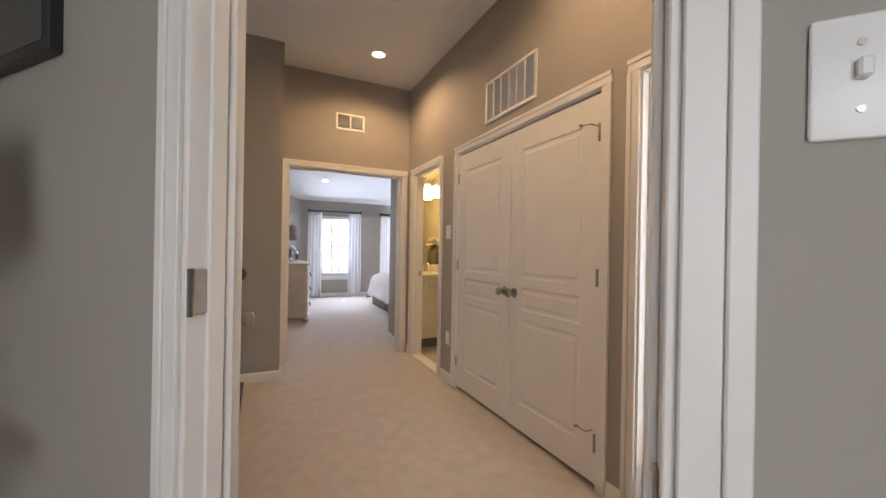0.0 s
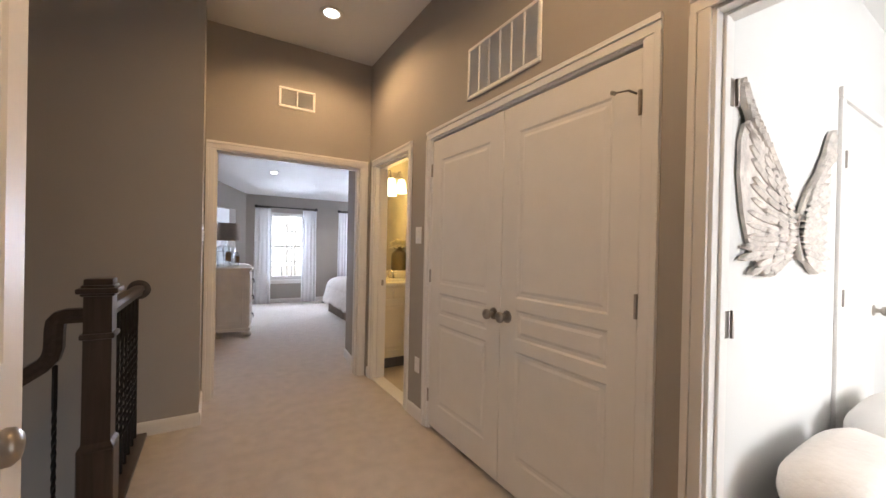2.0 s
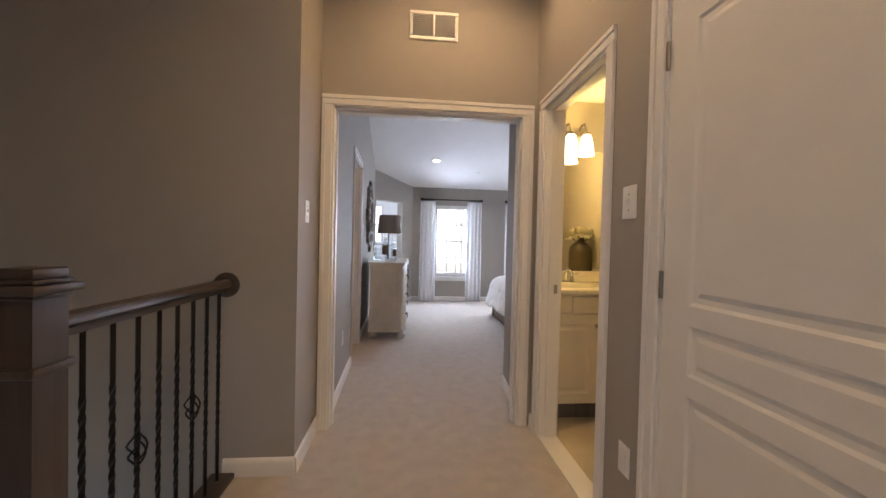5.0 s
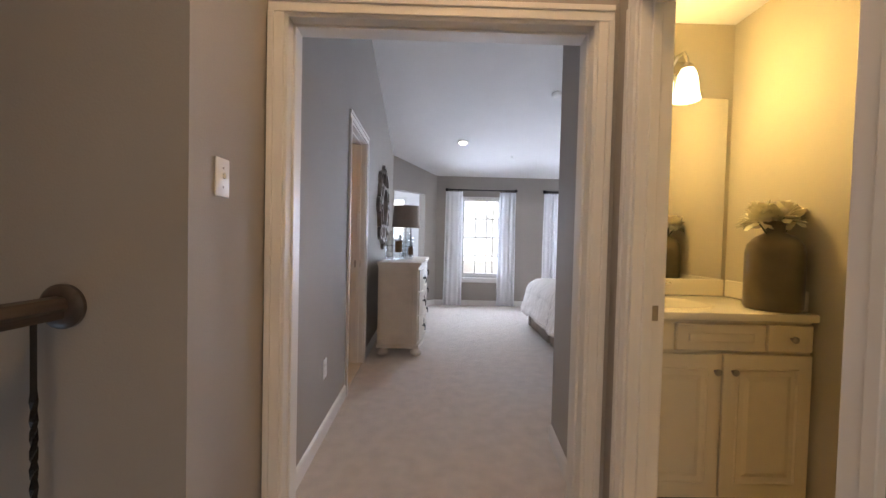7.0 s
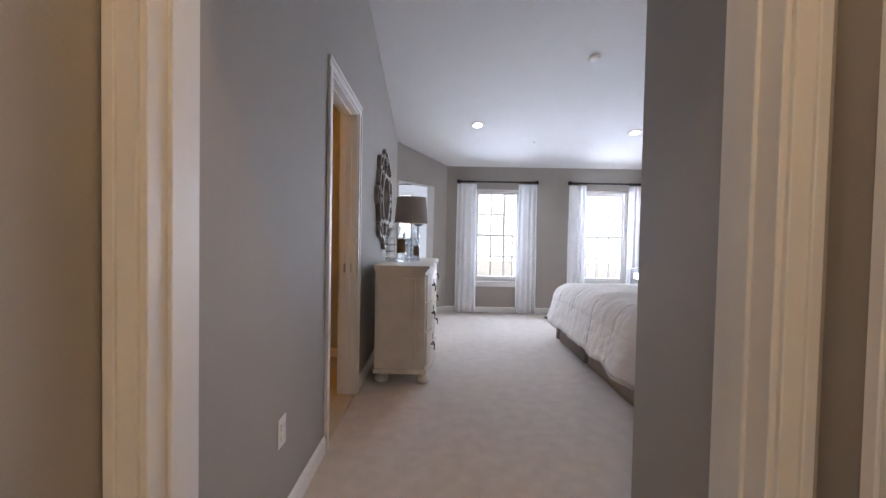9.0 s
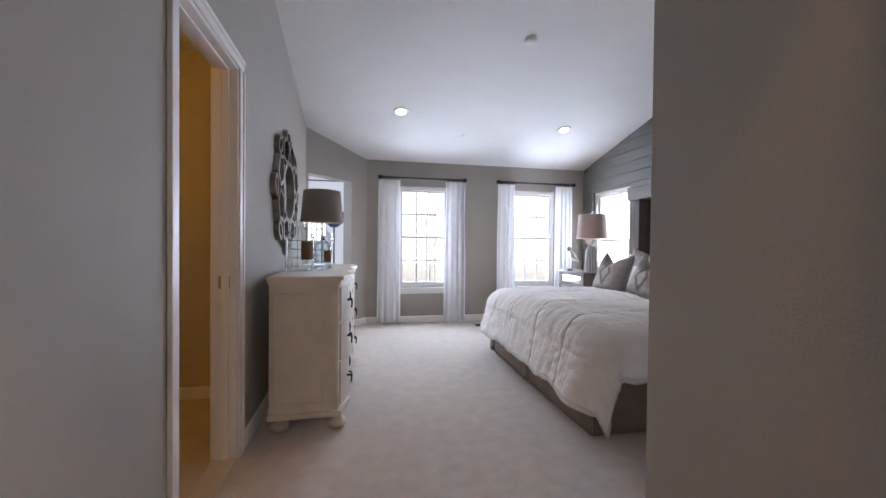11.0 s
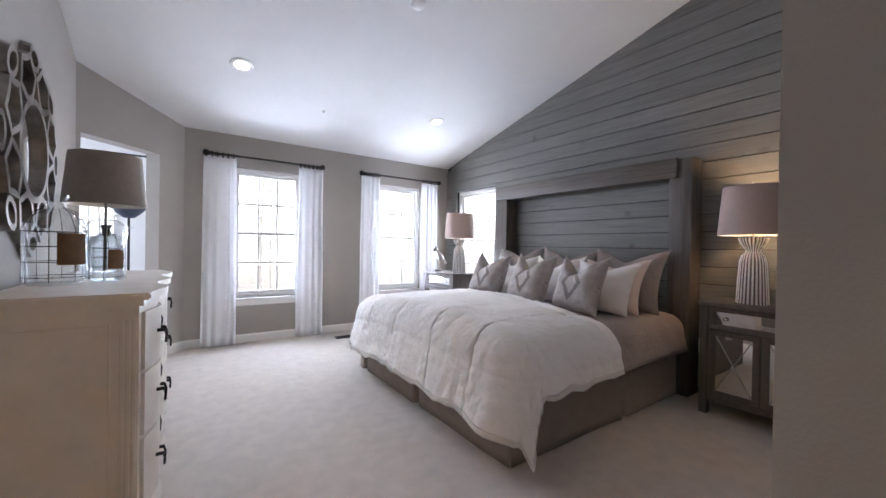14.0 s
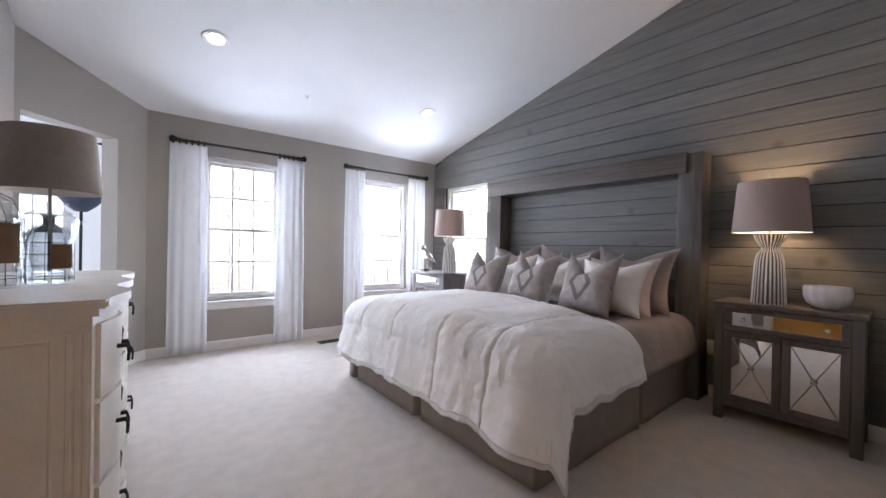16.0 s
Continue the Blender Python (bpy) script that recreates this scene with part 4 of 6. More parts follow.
def rail_section(points, bm=None):
    """A moulded handrail: rounded top on a narrower neck."""
    bm = bm or bmesh.new()
    sec = [(-0.020, -0.030), (0.020, -0.030), (0.022, -0.010), (0.031, 0.0), (0.031, 0.014), (0.022, 0.027), (0.0, 0.031), (-0.022, 0.027), (-0.031, 0.014), (-0.031, 0.0), (-0.022, -0.010)]
    pts = [Vector(p) for p in points]
    rings = []
    for i, p in enumerate(pts):
        d = (pts[min(i + 1, len(pts) - 1)] - pts[max(i - 1, 0)]).normalized()
        flat = Vector((d.x, d.y, 0))
        side = Vector((d.y, -d.x, 0)).normalized() if flat.length > 0.05 else Vector((0, 1, 0))
        up = side.cross(d).normalized()
        rings.append([bm.verts.new(p + side * a + up * b) for a, b in sec])
    for a, b in zip(rings, rings[1:]):
        for k in range(len(sec)):
            j = (k + 1) % len(sec)
            bm.faces.new((a[k], a[j], b[j], b[k]))
    bm.faces.new(rings[0]), bm.faces.new(rings[-1])
    return bm


part("handrail", rail_section([(0, NY + 0.046, RZ), (0, 3.5, RZ), (0, WELL_Y - 0.018, RZ)]), RAILWOOD, landing)
part("rosette", lathe([(0.062, 0.0), (0.062, 0.010), (0.052, 0.018), (0.045, 0.020), (0.030, 0.022)], 28, None, pose(0, WELL_Y, RZ, 90)), RAILWOOD, landing, "round wooden wall rosette")
part("shoe", bbox(-0.055, 0.055, NY + 0.062, WELL_Y - 0.014, 0.0, 0.028, bevel=0.006, seg=2), RAILWOOD, landing, "dark wooden floor plate")


def baluster(parent, y, z0, z1, basket, x=0.0):
    """Square twisted bar, some with a basket of four bowed strands."""
    bm = bmesh.new()
    h, n = 0.0065, 36
    rings = []
    for k in range(n + 1):
        z = z0 + (z1 - z0) * k / n
        a = min(max((k / n - 0.2) / 0.6, 0), 1) * 6 * math.pi
        rings.append([bm.verts.new((x + h * 1.414 * math.cos(a + i * math.pi / 2), y + h * 1.414 * math.sin(a + i * math.pi / 2), z)) for i in range(4)])
    for a, b in zip(rings, rings[1:]):
        for i in range(4):
            bm.faces.new((a[i], a[(i + 1) % 4], b[(i + 1) % 4], b[i]))
    if basket:
        c = z0 + (z1 - z0) * 0.50
        for i in range(4):
            pts = []
            for k in range(9):
                u = k / 8
                a = i * math.pi / 2 + u * math.pi
                r = 0.004 + 0.026 * math.sin(math.pi * u)
                pts.append((x + r * math.cos(a), y + r * math.sin(a), c - 0.055 + 0.11 * u))
            sweep(pts, 0.0035, 6, bm)
    return part("baluster", bm, IRON, parent, smooth=None)


for k in range(8):
    baluster(landing, NY + 0.145 + k * 0.108, 0.029, RZ - 0.030, k in (2, 5))

stair_rail = thing("stair_railing", pose(0, NY, 0), "dark wooden stair handrail with gooseneck and iron balusters", "railing")
pts = [(NX - 0.047, 0, RZ)]
pts += [(NX - 0.105, 0, RZ), (NX - 0.125, 0, RZ - 0.006), (NX - 0.137, 0, RZ - 0.022), (NX - 0.140, 0, RZ - 0.05), (NX - 0.142, 0, RZ - 0.13), (NX - 0.150, 0, RZ - 0.165), (NX - 0.172, 0, RZ - 0.195)]
x, zz = NX - 0.172, RZ - 0.195
for k in range(1, 10):
    pts.append((x - 0.26 * k, 0, zz - 0.18 * k))
part("handrail", rail_section(pts), RAILWOOD, stair_rail)
for k in range(12):
    bx = NX - 0.138 - 0.104 * k
    top = zz - (x - bx) * 0.18 / 0.26 - 0.03
    tread = -0.18 * (int((-0.12 - bx) / 0.26) + 1)
    baluster(stair_rail, 0, tread + 0.004, top, False, bx)


# ---- bathroom ----
van = thing("bathroom_vanity", pose(0, 0, 0), "cream painted vanity cabinet with raised panels", "vanity")
vx0, vx1, vy = 1.76, 2.545, 4.475
part("body", bbox(vx0, vx1, vy, 4.965, 0.125, 0.868), VANITY, van)
part("toe_kick", bbox(vx0, vx1, vy + 0.05, 4.965, 0.007, 0.125), GREYWOOD, van)
vm = along((0, vy), (-1, vy))
for a, b, c, d, kn in ((1.973, 2.343, 0.745, 0.858, None), (2.351, 2.540, 0.745, 0.858, 0.0), (1.77, 1.965, 0.745, 0.858, 0.0)):
    bm = bbox(a, b, vy - 0.018, vy - 0.001, c, d, bevel=0.004)
    dr = part("drawer_front", bm, VANITY, van)
    part("bead", bbox(a + 0.05, b - 0.05, vy - 0.021, vy - 0.017, (c + d) / 2 - 0.018, (c + d) / 2 + 0.018, bevel=0.003), VANITY, dr) if kn is None else None
    if kn is not None:
        part("knob", lathe([(0.005, 0), (0.005, 0.012), (0.013, 0.016), (0.014, 0.022), (0.006, 0.026)], 14, None, pose((a + b) / 2, vy - 0.018, (c + d) / 2, 90)), NICKEL, dr, "nickel drawer knob")
for a, b, kx in ((1.77, 2.166, 2.136), (2.172, 2.540, 2.208)):
    bm = bbox(a, b, vy - 0.018, vy - 0.001, 0.140, 0.732, bevel=0.003)
    vd = part("cabinet_door", bm, VANITY, van)
    bm = bmesh.new()
    rings = [[bm.verts.new((x, vy - 0.018 - h, z)) for x, z in ((a + i, 0.140 + i), (b - i, 0.140 + i), (b - i, 0.732 - i), (a + i, 0.732 - i))] for i, h in ((0.055, 0.0), (0.060, 0.004), (0.075, -0.003), (0.105, 0.005))]
    for r, t in zip(rings, rings[1:]):
        for k in range(4):
            bm.faces.new((r[k], r[(k + 1) % 4], t[(k + 1) % 4], t[k]))
    bm.faces.new(rings[-1])
    part("raised_panel", bm, VANITY, vd, smooth=None)
    part("knob", lathe([(0.005, 0), (0.005, 0.012), (0.013, 0.016), (0.014, 0.022), (0.006, 0.026)], 14, None, pose(kx, vy - 0.018, 0.664, 90)), NICKEL, vd, "nickel cabinet knob")
top = thing("bathroom_counter", pose(0, 0, 0.870), "pale cultured-marble vanity top with backsplash", "countertop")
part("slab", bbox(vx0 - 0.004, 2.553, vy - 0.03, 4.966, 0.0, 0.035, bevel=0.008, seg=2), MARBLE, top)
part("backsplash", bbox(vx0, 2.535, 4.945, 4.966, 0.036, 0.125, bevel=0.005), MARBLE, top)
part("side_splash", bbox(2.534, 2.553, vy + 0.02, 4.944, 0.036, 0.125, bevel=0.005), MARBLE, top)
part("basin_rim", lathe([(0.235, 0.035), (0.225, 0.040), (0.20, 0.037), (0.15, 0.0355)], 36, None, Matrix.Translation((2.02, 4.68, 0)) @ Matrix.Diagonal((1, 0.78, 1, 1))), MARBLE, top)
fau = thing("faucet", pose(2.10, 4.885, 0.906), "chrome two-handle bathroom faucet", "faucet")
part("base", bbox(-0.075, 0.075, -0.025, 0.025, 0.0, 0.014, bevel=0.005, seg=2), CHROME, fau)
part("spout", sweep([(0, 0, 0.012), (0, -0.005, 0.07), (0, -0.025, 0.10), (0, -0.065, 0.108), (0, -0.105, 0.090), (0, -0.115, 0.072)], 0.012, 12), CHROME, fau)
for s in (-1, 1):
    bm = lathe([(0.018, 0.012), (0.014, 0.04), (0.010, 0.055)], 14, None, pose(s * 0.055, 0, 0))
    sweep([(s * 0.055, 0, 0.052), (s * 0.075, -0.006, 0.066), (s * 0.105, -0.01, 0.072)], 0.007, 8, bm)
    part("lever", bm, CHROME, fau)
bmir = thing("bathroom_mirror", pose(0, 0, 0), "frameless bathroom wall mirror", "mirror")
part("mirror_glass", bbox(1.775, 2.530, 4.962, 4.9665, 0.995, 1.965, bevel=0.001), MIRROR, bmir)
vl = thing("vanity_light", pose(0, 0, 0), "lit nickel vanity light with glass shades", "vanity light")
part("backplate", bbox(1.86, 2.28, 4.945, 4.966, 2.08, 2.15, bevel=0.008, seg=2), NICKEL, vl)
for lx in (1.96, 2.085, 2.21):
    part("arm", sweep([(lx, 4.945, 2.115), (lx, 4.90, 2.15), (lx, 4.85, 2.145), (lx, 4.825, 2.10), (lx, 4.82, 2.075)], 0.008, 8), NICKEL, vl)
    part("socket", lathe([(0.020, 0.0), (0.024, 0.025), (0.012, 0.035)], 14, None, pose(lx, 4.82, 2.045)), NICKEL, vl)
    part("shade", lathe([(0.028, 0.155), (0.040, 0.13), (0.048, 0.09), (0.052, 0.04), (0.062, 0.0), (0.056, 0.002), (0.046, 0.045), (0.035, 0.125)], 18, None, pose(lx, 4.82, 1.895)), VGLOW, vl, "glowing glass shade")
vase = thing("flower_vase", pose(2.448, 4.555, 0.9065), "olive stoneware jug vase with cream flowers", "vase")
bm = lathe([(0.085, 0.0), (0.092, 0.012), (0.094, 0.10), (0.094, 0.20), (0.088, 0.235), (0.065, 0.262), (0.036, 0.276), (0.030, 0.285), (0.030, 0.305), (0.040, 0.318), (0.036, 0.322), (0.022, 0.315)], 32, None, Matrix.Diagonal((1.10, 1.10, 1.19, 1)))
part("jug", bm, VASE, vase)
rnd = random.Random(7)
for fx_, fy_, fz_ in ((-0.085, -0.01, 0.375), (0.0, -0.04, 0.395), (0.08, 0.0, 0.385), (0.015, 0.05, 0.39), (-0.04, 0.03, 0.40)):
    bm = bmesh.new()
    for k in range(70):
        a, e = rnd.uniform(0, 6.28), rnd.uniform(-0.5, 1.45)
        d = Vector((math.cos(a) * math.cos(e), math.sin(a) * math.cos(e), math.sin(e)))
        m = Matrix.Translation(Vector((fx_, fy_, fz_)) + d * 0.012) @ d.to_track_quat('Z', 'Y').to_matrix().to_4x4()
        w_, l_ = rnd.uniform(0.012, 0.019), rnd.uniform(0.045, 0.07)
        q = [bm.verts.new(m @ Vector(c)) for c in ((0, 0, 0), (w_, 0.003, l_ * .55), (w_ * .5, -0.004, l_), (-w_ * .5, -0.004, l_), (-w_, 0.003, l_ * .55))]
        bm.faces.new(q)
    part("flower_head", bm, PETAL, vase, "cream many-petalled flower head")
for fx_, fy_, fz_ in ((-0.085, -0.01, 0.375), (0.0, -0.04, 0.395), (0.08, 0.0, 0.385)):
    part("stem", rod((fx_ * .2, fy_ * .2, 0.30), (fx_, fy_, fz_), 0.003, 5), STEM, vase)

# ---- guest room: carved wings, bed ----


def wing(sign):
    """A carved wing of overlapping feathers, hung upright: tip up and out, root low and inward."""
    root = thing("carved_wing", pose(2.445 + sign * 0.03, 1.469, 1.225), "large whitewashed carved wooden angel wing", "wall decor", "pair of carved wings")
    rnd = random.Random(3)
    WX, WZ = 0.94, 0.76

    def feather(bx, bz, tx, tz, w, y):
        bm = bmesh.new()
        b, t = Vector((bx * sign * WX, 0, bz * WZ)), Vector((tx * sign * WX, 0, tz * WZ))
        d = t - b
        s = Vector((d.z, 0, -d.x)).normalized() * w
        prof = [(0, .35), (.2, .8), (.5, 1), (.8, .85), (.95, .4), (1, .05)]
        mid_, l_, r_, bl, br = [], [], [], [], []
        for u, k in prof:
            c = b + d * u
            mid_.append(bm.verts.new((c.x, -y - 0.010, c.z)))
            for lst, q, yy in ((l_, c + s * k, -y - 0.002), (r_, c - s * k, -y - 0.002), (bl, c + s * k, -y + 0.012), (br, c - s * k, -y + 0.012)):
                lst.append(bm.verts.new((q.x, min(yy, 0.0), q.z)))
        for k in range(len(prof) - 1):
            for p_, q_ in ((l_, mid_), (mid_, r_), (bl, l_), (r_, br)):
                bm.faces.new((p_[k], p_[k + 1], q_[k + 1], q_[k]))
        part("feather", bm, SILVERW, root, smooth=None)

    lead = [(0.22, 0.0), (0.06, 0.055), (0.0, 0.17), (0.04, 0.30), (0.15, 0.45), (0.31, 0.59), (0.47, 0.68)]

    def edge(t):
        i = min(int(t * 6), 5)
        f = t * 6 - i
        return lead[i][0] + (lead[i + 1][0] - lead[i][0]) * f, lead[i][1] + (lead[i + 1][1] - lead[i][1]) * f

    # a carved body, long flight feathers on it, then coverts and small scales
    rim = lead + [(0.50, 0.60), (0.505, 0.44), (0.47, 0.27), (0.41, 0.12), (0.32, 0.01)]
    bm = bmesh.new()
    back = [bm.verts.new((x_ * sign * WX, 0.0, z_ * WZ)) for x_, z_ in rim]
    face = [bm.verts.new((x_ * sign * WX, -0.012, z_ * WZ)) for x_, z_ in rim]
    bm.faces.new(back), bm.faces.new(face)
    for k in range(len(rim)):
        j = (k + 1) % len(rim)
        bm.faces.new((back[k], back[j], face[j], face[k]))
    part("carved_body", bm, SILVERW, root, smooth=None)
    for n_, start, reach, w_, y in ((24, 0.10, 0.52, 0.018, 0.016), (24, 0.07, 0.35, 0.018, 0.022), (24, 0.035, 0.22, 0.017, 0.028), (24, 0.0, 0.11, 0.016, 0.034)):
        for k in range(n_):
            t = 0.03 + 0.93 * k / (n_ - 1)
            ex, ez = edge(t)
            a = radians(-34 + 106 * t + rnd.uniform(-3, 3))
            cx, cz = math.cos(a), math.sin(a)
            ln = min(reach * (1 - 0.45 * t), (0.515 - ex) / max(cx, 0.05), (ez + 0.03) / max(-cz, 0.02)) * rnd.uniform(0.94, 1.02)
            st = min(start, ln * 0.35)
            feather(ex + cx * st, ez + cz * st, ex + cx * ln, ez + cz * ln, w_ * (1 - 0.3 * t), y)
    part("ridge", sweep([(x_ * sign * WX, -0.018, z_ * WZ) for x_, z_ in lead], 0.010, 8, None, 0.010), SILVERW, root)


wing(-1), wing(1)
gb = thing("guest_bed", pose(2.22, 0.36, 0), "white quilted bed with plump white bedding", "bed")
part("mattress", bbox(-0.35, 1.6, -0.6, 1.02, 0.18, 0.42, bevel=0.06, seg=4), DUVET, gb)
part("base", bbox(-0.30, 1.55, -0.55, 0.98, 0.0, 0.18, bevel=0.01), SKIRT, gb)
for px_, py_, w_ in ((0.16, 0.90, 0.38), (0.98, 0.90, 0.40)):
    b = bmesh.new()
    bmesh.ops.create_uvsphere(b, u_segments=28, v_segments=16, radius=1)
    for v in b.verts:
        c = v.co
        v.co = Vector((px_ + math.copysign(abs(c.x) ** .6, c.x) * w_, py_ + math.copysign(abs(c.y) ** .7, c.y) * 0.15, 0.475 + c.z * 0.11 + 0.012 * noise.noise(c * 3)))
    part("pillow", b, DUVET, gb, "plump white pillow", smooth=80)


# ---- dresser ----
dr = thing("dresser", pose(0, 0, 0), "antique cream serpentine-front dresser with dark bail pulls", "dresser")
DX0, DX1, DY0, DY1, DZ = 0.405, 0.80, 6.67, 7.97, 0.94


def bow(t):
    """Front of the dresser: three soft swells across its width."""
    return 0.022 * math.cos(6 * math.pi * t) * -1 + 0.022


def bowed(y0, y1, z0, z1, back, lift, n=48, bm=None, round_=0.0):
    bm = bm or bmesh.new()
    lo, hi = [], []
    for z, row in ((z0, lo), (z1, hi)):
        for k in range(n + 1):
            y = y0 + (y1 - y0) * k / n
            t = (y - DY0) / (DY1 - DY0)
            row.append(bm.verts.new((DX1 + lift + bow(min(max(t, 0), 1)), y, z)))
        row += [bm.verts.new((back, y1, z)), bm.verts.new((back, y0, z))]
    bm.faces.new(lo), bm.faces.new(hi)
    for k in range(len(lo)):
        j = (k + 1) % len(lo)
        bm.faces.new((lo[k], lo[j], hi[j], hi[k]))
    return bm


part("body", bowed(DY0, DY1, 0.115, 0.895, DX0, 0.0), CREAM, dr, smooth=30)
bm = bowed(DY0 - 0.022, DY1 + 0.022, 0.915, DZ, DX0 - 0.012, 0.034)
bmesh.ops.bevel(bm, geom=[e for e in bm.edges if abs(e.verts[0].co.z - e.verts[1].co.z) < 1e-5], offset=0.006, segments=2, affect='EDGES')
part("top", bm, CREAM, dr, smooth=40)
part("top_moulding", bowed(DY0 - 0.010, DY1 + 0.010, 0.894, 0.916, DX0 - 0.006, 0.014), CREAM, dr, smooth=30)
part("base_moulding", bowed(DY0 - 0.014, DY1 + 0.014, 0.085, 0.118, DX0 - 0.006, 0.020), CREAM, dr, smooth=30)
for s, y in ((-1, DY0), (1, DY1)):
    bm = bmesh.new()
    x0_, x1_ = DX0 + 0.02, DX1 - 0.075
    for a in ((x0_, x0_ + 0.008, 0.17, 0.84), (x1_ - 0.008, x1_, 0.17, 0.84), (x0_ + .008, x1_ - .008, 0.832, 0.84), (x0_ + .008, x1_ - .008, 0.17, 0.178)):
        box(bm, a[0], a[1], y + s * 0.0005, y + s * 0.0055, a[2], a[3], bevel=0.002)
    part("end_moulding", bm, CREAM, dr)
    bm = bmesh.new()
    for k in range(3):
        box(bm, DX1 - 0.052 + k * 0.017, DX1 - 0.040 + k * 0.017, y + s * 0.0005, y + s * 0.004, 0.16, 0.85, bevel=0.0015)
    part("fluting", bm, CREAM, dr)
for k, (z0, z1) in enumerate(((0.655, 0.865), (0.415, 0.640), (0.140, 0.400))):
    for a, b in ((DY0 + 0.04, (DY0 + DY1) / 2 - 0.006), ((DY0 + DY1) / 2 + 0.006, DY1 - 0.04)):
        d_ = part("drawer", bowed(a, b, z0, z1, DX1 - 0.04, 0.012, 24), CREAM, dr, smooth=30)
        for f in (0.22, 0.78):
            y = a + (b - a) * f
            x_ = DX1 + 0.012 + bow((y - DY0) / (DY1 - DY0))
            zc = (z0 + z1) / 2 + 0.015
            bm = bmesh.new()
            for s in (-1, 1):
                rod((x_ - 0.006, y + s * 0.030, zc), (x_ + 0.020, y + s * 0.030, zc), 0.007, 8, bm)
            sweep([(x_ + 0.018, y - 0.030, zc), (x_ + 0.024, y - 0.034, zc - 0.022), (x_ + 0.022, y - 0.020, zc - 0.048), (x_ + 0.022, y, zc - 0.054), (x_ + 0.022, y + 0.020, zc - 0.048), (x_ + 0.024, y + 0.034, zc - 0.022), (x_ + 0.018, y + 0.030, zc)], 0.0045, 8, bm)
            part("pull", bm, IRON, d_, "dark iron bail pull")
for x_, y in ((DX0 + 0.05, DY0 + 0.05), (DX1 - 0.01, DY0 + 0.05), (DX0 + 0.05, DY1 - 0.05), (DX1 - 0.01, DY1 - 0.05)):
    part("bun_foot", lathe([(0.030, 0.0), (0.052, 0.012), (0.058, 0.032), (0.050, 0.052), (0.030, 0.066), (0.026, 0.074), (0.036, 0.084)], 22, None, pose(x_, y, 0)), CREAM, dr, smooth=60)


# ---- mirror of interlaced frames above the dresser ----
wm = thing("wall_mirror", along(LEFT_B, LEFT_A, 1.557) @ Matrix.Translation((llen - 3.06, 0.0, 0)) @ Matrix.Diagonal((1.13, 1.1, 1.13, 1)), "round antique-silver mirror in interlaced petal frame", "mirror")


def ribbon(pts, w, d0, d1, bm):
    """A closed band on the wall through (x, z) points: half-width w, from depth d0 to d1."""
    n = len(pts)
    c = [Vector((x, 0, z)) for x, z in pts]
    rows = {k: [] for k in ("oi", "oo", "fi", "fo")}
    for i in range(n):
        t = (c[(i + 1) % n] - c[i - 1]).normalized()
        s = Vector((t.z, 0, -t.x)) * w
        for k, q, y in (("oi", c[i] - s, d0), ("oo", c[i] + s, d0), ("fi", c[i] - s * .7, d1), ("fo", c[i] + s * .7, d1)):
            rows[k].append(bm.verts.new((q.x, y, q.z)))
    for i in range(n):
        j = (i + 1) % n
        for a, b in (("oo", "fo"), ("fo", "fi"), ("fi", "oi")):
            bm.faces.new((rows[a][i], rows[a][j], rows[b][j], rows[b][i]))


bm = lathe([(0.198, 0.004), (0.198, 0.010), (0.185, 0.014), (0.004, 0.014)], 48, None, Matrix.Rotation(radians(-90), 4, 'X'))
part("mirror_glass", bm, MIRROR, wm, "round mirror glass")
bm = bmesh.new()
ribbon([(0.212 * math.cos(a), 0.212 * math.sin(a)) for a in [2 * math.pi * k / 48 for k in range(48)]], 0.020, 0.002, 0.042, bm)
part("inner_ring", bm, AGED, wm, smooth=40)
for k in range(8):
    a0 = 2 * math.pi * (k + 0.5) / 8
    bm = bmesh.new()
    pts = []
    cor = [(0.395, -0.15), (0.395, 0.15), (0.318, 0.355), (0.232, 0.16), (0.232, -0.16), (0.318, -0.355)]
    for (r0, b0), (r1, b1) in zip(cor, cor[1:] + cor[:1]):
        for j in range(4):
            f = j / 4
            r, b = r0 + (r1 - r0) * f - 0.010 * math.sin(math.pi * f), b0 + (b1 - b0) * f
            pts.append((r * math.cos(a0 + b), r * math.sin(a0 + b)))
    ribbon(pts, 0.019, 0.002, 0.042, bm)
    part("petal", bm, AGED, wm, smooth=30)
    a1 = 2 * math.pi * k / 8
    bm = bmesh.new()
    pts = [(0.405 * math.cos(a1 + .16 * math.sin(b)) * (1 + .11 * math.cos(b)), 0.405 * math.sin(a1 + .16 * math.sin(b)) * (1 + .11 * math.cos(b))) for b in [2 * math.pi * j / 12 for j in range(12)]]
    ribbon(pts, 0.017, 0.002, 0.036, bm)
    part("outer_petal", bm, AGED, wm, smooth=30)

# ---- lamp and jars on the dresser ----
dl_ = thing("table_lamp", pose(0.577, 7.74, DZ + 0.0005), "glass jar table lamp with brown linen drum shade", "table lamp")
prof = [(0.050, 0.0), (0.058, 0.008), (0.062, 0.05), (0.082, 0.15), (0.098, 0.22), (0.096, 0.255), (0.070, 0.285), (0.048, 0.295), (0.046, 0.310), (0.062, 0.325)]
part("glass_body", lathe(prof + [(r - 0.005, z) for r, z in prof[::-1][:-2]] + [(0.050, 0.012), (0.010, 0.012)], 28), GLASS, dl_, "clear glass urn body", smooth=60)
part("stem", rod((0, 0, 0.013), (0, 0, 0.42), 0.007, 10), NICKEL, dl_)


